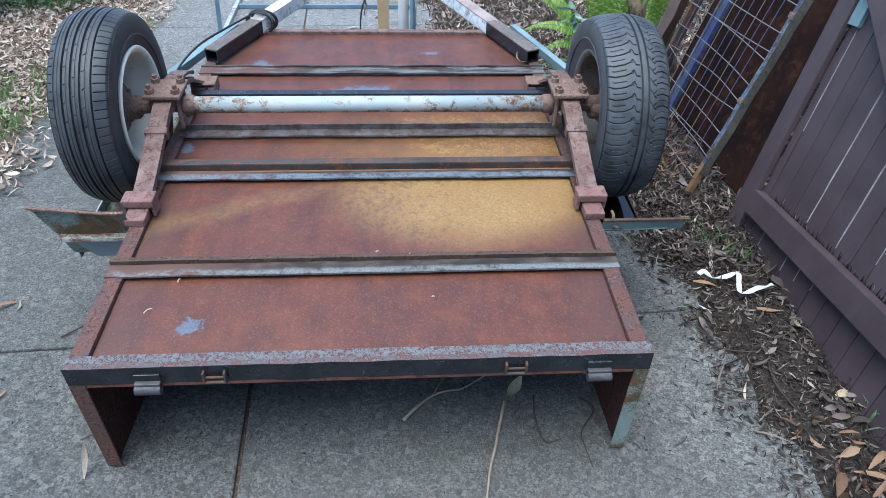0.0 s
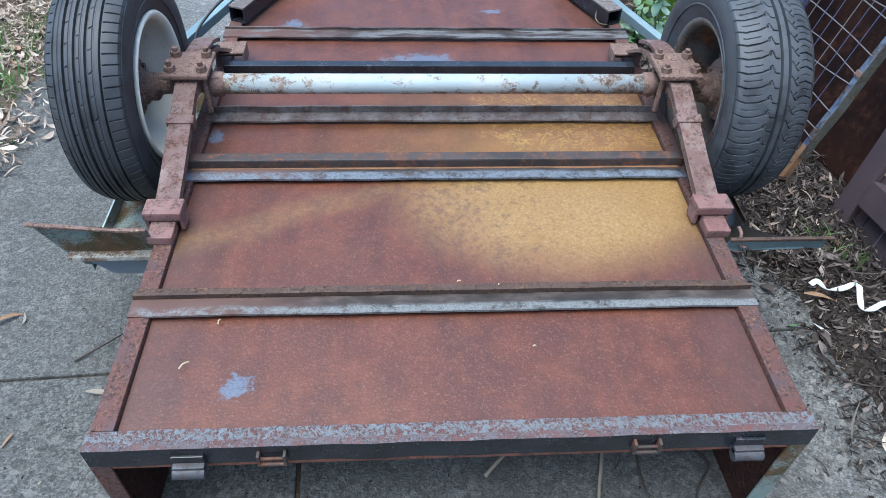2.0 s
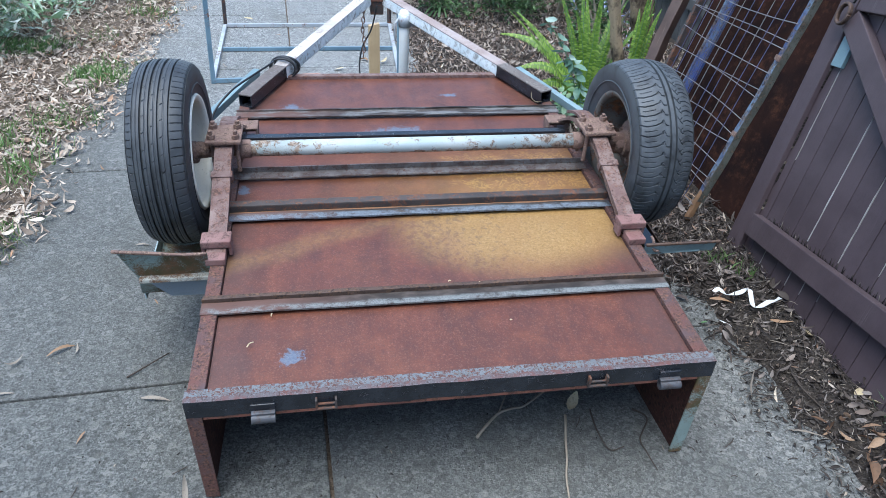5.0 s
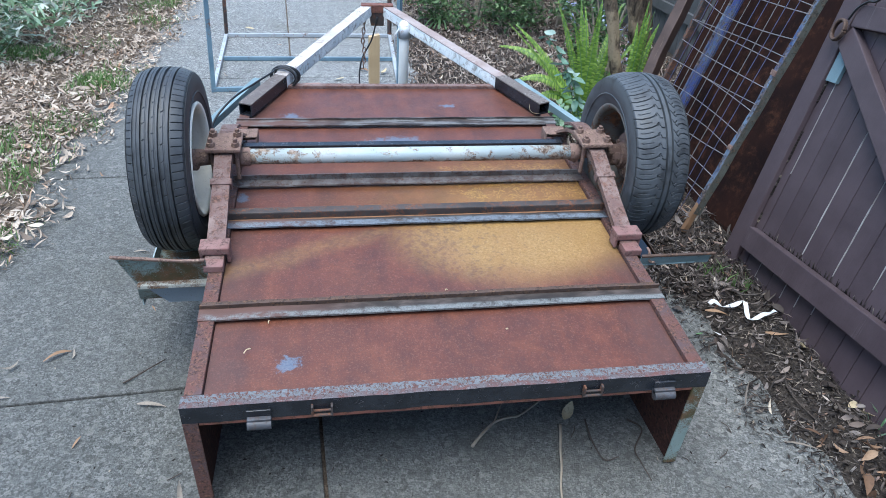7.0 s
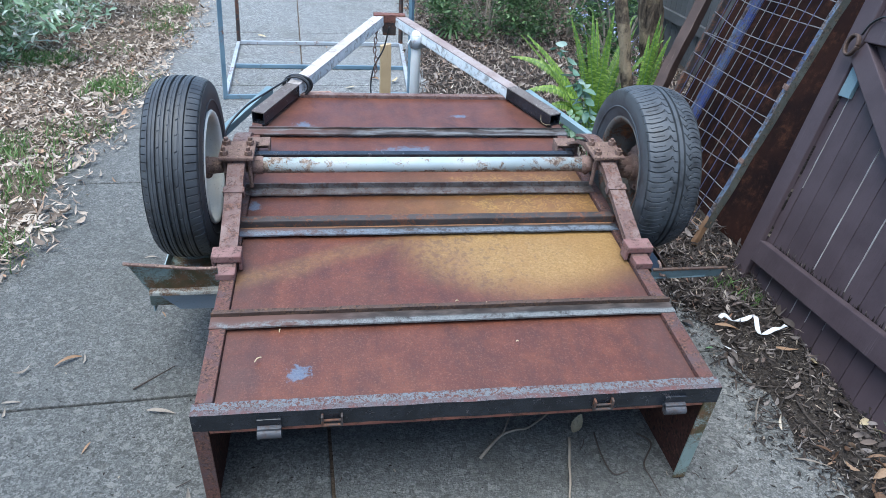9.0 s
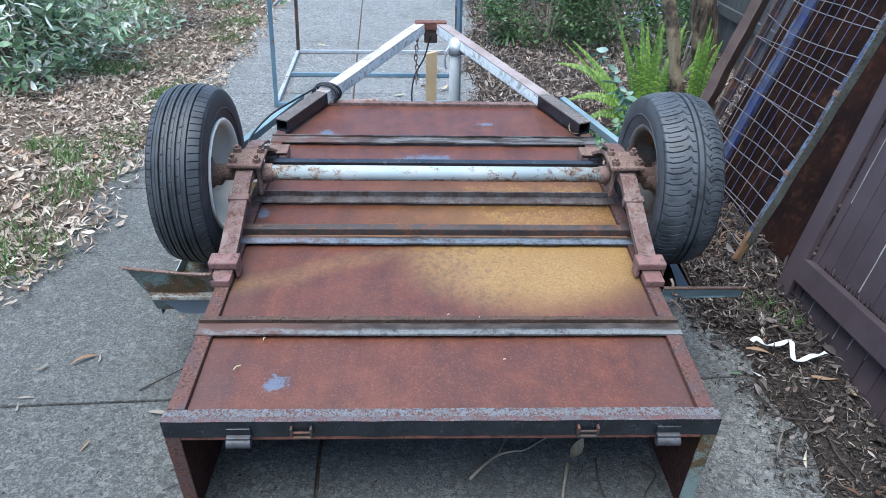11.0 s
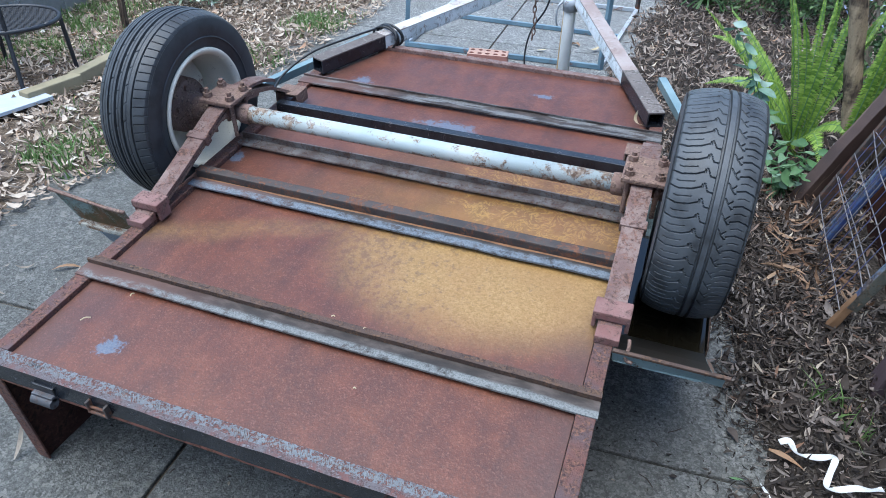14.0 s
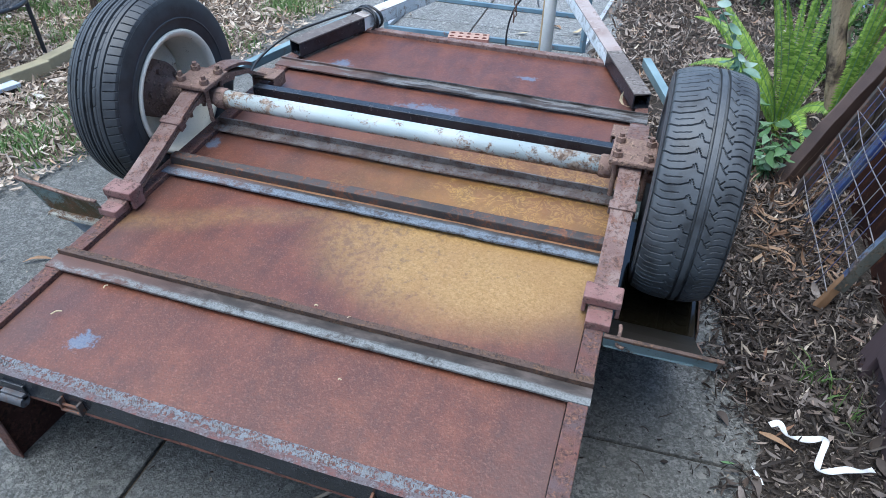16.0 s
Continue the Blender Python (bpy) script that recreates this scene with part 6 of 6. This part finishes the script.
def leafy_shoot(x, y, tips, seed, label):
    """Thin leaning stems with blue-green leaves in loose pairs."""
    rnd = random.Random(seed)
    ob = thing("leafy_shoot", label, "plant", pose(x, y, 0))
    for tip in tips:
        tip = Vector(tip)
        line = spline([(0, 0, -0.01), (tip.x * 0.2, tip.y * 0.2, tip.z * 0.42), (tip.x * 0.55, tip.y * 0.55, tip.z * 0.78), tuple(tip)], 8)
        stem = part("stem", hose(bmesh.new(), [line[k] for k in range(0, len(line), 4)] + [line[-1]], 0.003, 5, 0.6, 4), M_BROAD, ob)
        V, F, base = [], [], 0
        for i in range(19):
            c = line[int(len(line) * (0.35 + 0.64 * i / 18))]
            v, f = leaf_shape("oval", rnd)
            v = v * np.array((1, 1.3, 1)) + np.array((0.5, 0, 0))
            m = np.array(Euler((rnd.gauss(0.5, 0.4), rnd.uniform(-0.1, 0.8), i * 2.4)).to_matrix())
            V.append(v @ m.T * rnd.uniform(0.040, 0.075) + np.array(c))
            F.append(f + base)
            base += len(v)
        quads("leaves", np.concatenate(V), np.concatenate(F), M_SHOOT, stem, True)


leafy_shoot(1.0, 2.02, [(-0.22, 0.13, 0.65), (-0.11, 0.04, 0.50)], 73, "pale blue-green leafy shoot leaning beside the fern")


def trunk(x, y, r, h, lean, seed, label, material):
    bm = hose(bmesh.new(), [(0, 0, -0.05), (lean * 0.3, 0.01, h * 0.3), (lean * 0.65, -0.02, h * 0.65), (lean, 0.03, h)], r, 22, 0.75, 16)
    for v in bm.verts:
        v.co += Vector(noise.noise_vector(Vector((v.co.x * 9, v.co.y * 9, v.co.z * 2.5 + seed)))) * r * 0.35 + Vector(noise.noise_vector(Vector((v.co.x * 40, v.co.y * 40, v.co.z * 9 + seed)))) * r * 0.22
    return solid("tree_trunk", bm, material, label, "tree trunk", pose(x, y, 0))


trunk(1.425, 2.42, 0.034, 2.2, -0.66, 1.0, "slim pale tree trunk with peeling bark", M_BARK_PALE)
trunk(1.58, 2.56, 0.070, 2.3, -0.45, 2.0, "grey-brown tree trunk with rough bark", M_BARK)


# ---- things at the litter side ----
def garden_chair():
    ob = thing("garden_chair", "black painted metal garden chair with a round mesh seat", "chair", pose(-2.585, 1.88, 0))
    R, H = 0.245, 0.31
    bm = bmesh.new()
    ring = [(R * math.cos(a), R * math.sin(a), H) for a in (2 * math.pi * i / 24 for i in range(25))]
    hose(bm, ring, 0.011, 8, steps=2)
    part("seat_ring", bm, M_CHAIR, ob)
    bm = bmesh.new()
    for i in range(-16, 17):
        c = i * R / 16.5
        h = math.sqrt(max(0.0, R * R - c * c))
        for a, b in (((c, -h, H - 0.004), (c, h, H - 0.004)), ((-h, c, H - 0.0015), (h, c, H - 0.0015))):
            rod(bm, a, b, 0.0022, 4)
    part("seat", bm, M_CHAIR, ob, "black wire mesh seat")
    for k, (a, reach, tall) in enumerate(((-0.73, 0.315, 0.62), (0.74, 0.263, 0.31), (2.67, 0.265, 0.31), (4.03, 0.30, 0.62))):
        d = Vector((math.cos(a), math.sin(a), 0))
        foot, knee = d * reach, d * R * 0.99 + Vector((0, 0, H))
        line = [foot, (foot + knee) / 2, knee]
        if tall > H:
            line += [d * R * 0.98 + Vector((0, 0, (H + tall) / 2)), d * R * 0.9 + Vector((0, 0, tall))]
        part("leg", hose(bmesh.new(), line, 0.0105, 8), M_CHAIR, ob)


garden_chair()
for i, (x, y, a, ln) in enumerate(((-2.255, 1.585, 82, 0.30), (-2.232, 1.87, 97, 0.36))):
    bm = box(0, ln, -0.035, 0.035, 0, 0.07, 0.006)
    solid("timber_edging", dent(bm, 0.003, 12), M_SLEEPER, "mossy sawn timber edging piece lying on the litter", "timber", pose(x, y, 0.018, 0, 0, a), group="edging pieces")
bm = box(-0.10, 0.10, -0.26, 0.26, 0, 0.018, 0.003)
solid("white_board", dent(bm, 0.002, 7), M_SLATE, "white plastic board lying on the litter", "board", pose(-2.30, 1.42, 0.045, 0, 0, -12))
bm = hose(bmesh.new(), [(0, 0, -0.02), (0.01, 0.0, 0.3), (0.0, 0.02, 0.62)], 0.022, 8, 0.85)
solid("stake", bm, M_BARK, "short pale wooden garden stake", "stake", pose(-2.66, 2.74, 0))


def block_wall():
    wall = thing("wall_blocks", "low grey concrete block wall with pale joints", "wall", pose(-2.92, 1.2, 0, 0, 0, 101), kind="structure")
    part("mortar", box(-1.5, 5.0, 0.006, 0.08, 0, 0.60), M_MORTAR, wall)
    share = None
    for r in range(3):
        for c in range(16):
            if share is None:
                ob = part("block", box(0.004, 0.396, 0, 0.09, 0.004, 0.194, 0.004), M_BLOCK, wall)
                share = ob.data
            else:
                ob = new("block", share)
                ob.parent = wall
            ob.matrix_basis = pose(-1.5 + 0.4 * c + 0.2 * (r % 2), 0, 0.2 * r)


block_wall()


# ---- small things on the ground and on the trailer ----
def one_leaf(x, y, z, size, turn, material, label, seed, tilt=(4, 6), kind="long"):
    rnd = random.Random(seed)
    v, f = leaf_shape(kind, rnd)
    ob = quads("dry_leaf", v * size, f, material, None, True)
    ob.matrix_basis = pose(x, y, z, tilt[0], tilt[1], turn)
    return tagged(ob, label, "leaf", group="dry leaves")


def on_floor(u, v, w=0.006):
    p = on_trailer(u, v, w)
    return p.x, p.y, p.z


one_leaf(-1.12, 0.645, 0.012, 0.085, 35, M_LEAF_ONE, "curled tan leaf lying on concrete", 1)
one_leaf(-1.24, 0.60, 0.008, 0.06, 62, M_LEAF_GREY, "grey dry leaf lying on concrete", 2)
one_leaf(-0.80, 0.40, 0.010, 0.08, -4, M_LEAF_GREY, "grey dry leaf by the concrete joint", 3)
one_leaf(-1.22, 0.47, 0.008, 0.05, 10, M_LEAF_GREY, "small grey dry leaf on concrete", 4)
one_leaf(-0.655, 0.035, 0.035, 0.085, 80, M_LEAF_GREY, "pale bark strip by the trailer corner", 5, (10, -55), "bark")
one_leaf(0.375, 0.235, 0.012, 0.075, 55, M_LEAF_PALE, "pale curled leaf under the tail", 6, (6, -6), "oval")
one_leaf(1.02, 0.545, 0.018, 0.055, 110, M_PLASTIC, "white scrap lying by the soil", 7)
one_leaf(1.07, 0.66, 0.03, 0.09, -12, M_LEAF_ONE, "orange-brown leaf on the soil", 8)
one_leaf(1.21, 0.52, 0.03, 0.09, 5, M_LEAF_ONE, "orange-brown leaf by the gate", 9)
one_leaf(1.26, 0.44, 0.03, 0.06, 60, M_LEAF_PALE, "pale dry leaf by the gate", 10, (20, 20), "oval")
one_leaf(1.27, 0.12, 0.03, 0.06, 120, M_LEAF_PALE, "pale dry leaf by the gate", 11, (20, 20), "oval")
one_leaf(1.24, 0.16, 0.03, 0.055, 20, M_LEAF_PALE, "pale dry leaf on dark soil", 12, (20, 10), "oval")
one_leaf(1.18, -0.10, 0.03, 0.10, -20, M_LEAF_ONE, "orange-brown leaf on dark soil", 13)
one_leaf(1.22, -0.05, 0.035, 0.10, 30, M_LEAF_ONE, "orange-brown leaf on dark soil", 14)
x, y, z = on_floor(0.530, 1.425, 0.022)
one_leaf(x, y, z, 0.062, 115, M_LEAF_PALE, "pale dry leaf leaning on the drawbar foot", 15, (40, -20), "oval")
for i, (u, v, a, s) in enumerate(((-0.485, 0.165, 50, 0.022), (-0.44, 0.263, 80, 0.012), (0.10, 0.343, 60, 0.010), (0.02, 0.355, 20, 0.008), (0.15, 0.19, 10, 0.006))):
    x, y, z = on_floor(u, v, 0.003)
    bm = hose(bmesh.new(), [(-s / 2, 0, 0.002), (0, s * 0.1, 0.004), (s / 2, 0, 0.002)], 0.0016, 5)
    solid("straw", bm, M_LEAF_PALE, "tiny pale straw on the rusted floor", "straw", pose(x, y, z, TILT_UP, 0, a), group="straws")
rl = random.Random(77)
for i in range(26):
    x, y = rl.uniform(-1.45, -0.75), rl.uniform(0.15, 2.4)
    if i > 15:
        x, y = rl.uniform(-1.5, -0.2), rl.uniform(2.6, 6.5)
    one_leaf(x, y, 0.006, rl.uniform(0.025, 0.06), rl.uniform(0, 360), rl.choice([M_LEAF_ONE, M_LEAF_GREY, M_LEAF_GREY]), "small dry leaf lying on concrete", 100 + i)
for i, (x, y) in enumerate(((-0.25, 3.08), (-0.13, 3.10), (0.12, 3.65), (-0.02, 3.72), (-0.20, 3.5), (-0.9, 4.9), (0.08, 4.15))):
    one_leaf(x, y, 0.012, 0.075, rl.uniform(0, 360), M_LEAF_PALE if i % 3 else M_LEAF_ONE, "pale fallen leaf on the drive", 200 + i, (8, 8), "oval")

one_leaf(0.955, 0.565, 0.012, 0.035, 20, M_BROAD, "small curled green leaf on concrete", 16, (30, 10), "long")
one_leaf(0.575, 0.05, 0.006, 0.02, 70, M_LEAF_GREY, "tiny grey leaf on concrete", 17)
twigs = (((0.078, 0.147), (0.115, 0.185), (0.158, 0.229), (0.20, 0.238), (0.238, 0.25), (0.317, 0.301)), ((0.345, 0.199), (0.330, 0.15), (0.317, 0.107), (0.30, 0.045), (0.280, -0.017), (0.262, -0.10)), ((0.158, 0.229), (0.175, 0.26), (0.196, 0.301)),
         ((0.423, 0.214), (0.413, 0.128), (0.426, 0.062), (0.466, 0.062)), ((0.547, 0.202), (0.571, 0.155), (0.525, 0.09), (0.520, 0.036), (0.527, -0.021)), ((0.98, 0.40), (1.03, 0.36), (1.12, 0.345)), ((1.10, 0.28), (1.085, 0.20), (1.10, 0.10)), ((-0.90, 0.50), (-0.84, 0.55), (-0.80, 0.60)))
for i, t in enumerate(twigs):
    bm = hose(bmesh.new(), [(x, y, 0.006 + 0.006 * (k % 2) + max(soil_height(x, y), 0)) for k, (x, y) in enumerate(t)], 0.0048 if i < 2 else 0.0028, 6, 0.55)
    solid("twig", bm, M_TWIG if i < 3 else M_TWIG_DARK, "thin dry grey-brown twig lying on the ground" if i < 3 else "thin dark twig lying on the ground", "twig", group="twigs")
rt = random.Random(91)
for i in range(34):
    x, y = (rt.uniform(0.62, 1.0), rt.uniform(-0.1, 0.7)) if i < 12 else (rt.uniform(-1.4, 0.6), rt.uniform(-0.4, 0.45)) if i < 22 else (rt.uniform(0.95, 1.33), rt.uniform(-0.2, 1.2))
    a, s = rt.uniform(0, 3.14), rt.uniform(0.008, 0.024) if i < 22 else rt.uniform(0.02, 0.06)
    d = Vector((math.cos(a), math.sin(a), 0)) * s
    z = max(soil_height(x, y), 0) + 0.004
    bm = hose(bmesh.new(), [(x - d.x, y - d.y, z), (x + d.y * 0.15, y - d.x * 0.15, z + 0.003), (x + d.x, y + d.y, z)], 0.0014, 5)
    solid("twig", bm, M_TWIG_DARK, "small dark dry twig on the ground", "twig", group="twigs")


def strap():
    pts = [(x, y, z) for x, y, z in ((1.046, 0.686, 0.046), (1.068, 0.694, 0.050), (1.084, 0.668, 0.044), (1.110, 0.664, 0.046), (1.140, 0.670, 0.048), (1.166, 0.677, 0.056), (1.163, 0.655, 0.064), (1.150, 0.615, 0.050), (1.144, 0.585, 0.044), (1.165, 0.582, 0.048), (1.205, 0.600, 0.050), (1.240, 0.610, 0.048), (1.267, 0.624, 0.046))]
    line = spline(pts, 6)
    bm = bmesh.new()
    prev = None
    for i, c in enumerate(line):
        d = (line[min(i + 1, len(line) - 1)] - line[max(i - 1, 0)]).normalized()
        roll = 0.5 * math.sin(i * 0.35)
        wv = Vector((-d.y, d.x, 0)).normalized() * 0.0075 * math.cos(roll) + Vector((0, 0, 0.0075 * math.sin(roll)))
        top = Vector((0, 0, 0.0015))
        cur = [bm.verts.new(c - wv), bm.verts.new(c + wv), bm.verts.new(c + wv + top), bm.verts.new(c - wv + top)]
        if prev:
            for k in range(4):
                bm.faces.new((prev[k], prev[(k + 1) % 4], cur[(k + 1) % 4], cur[k]))
        prev = cur
    bmesh.ops.recalc_face_normals(bm, faces=bm.faces)
    solid("plastic_strap", bm, M_PLASTIC, "crumpled white plastic strap lying on dead leaves", "strap")


strap()
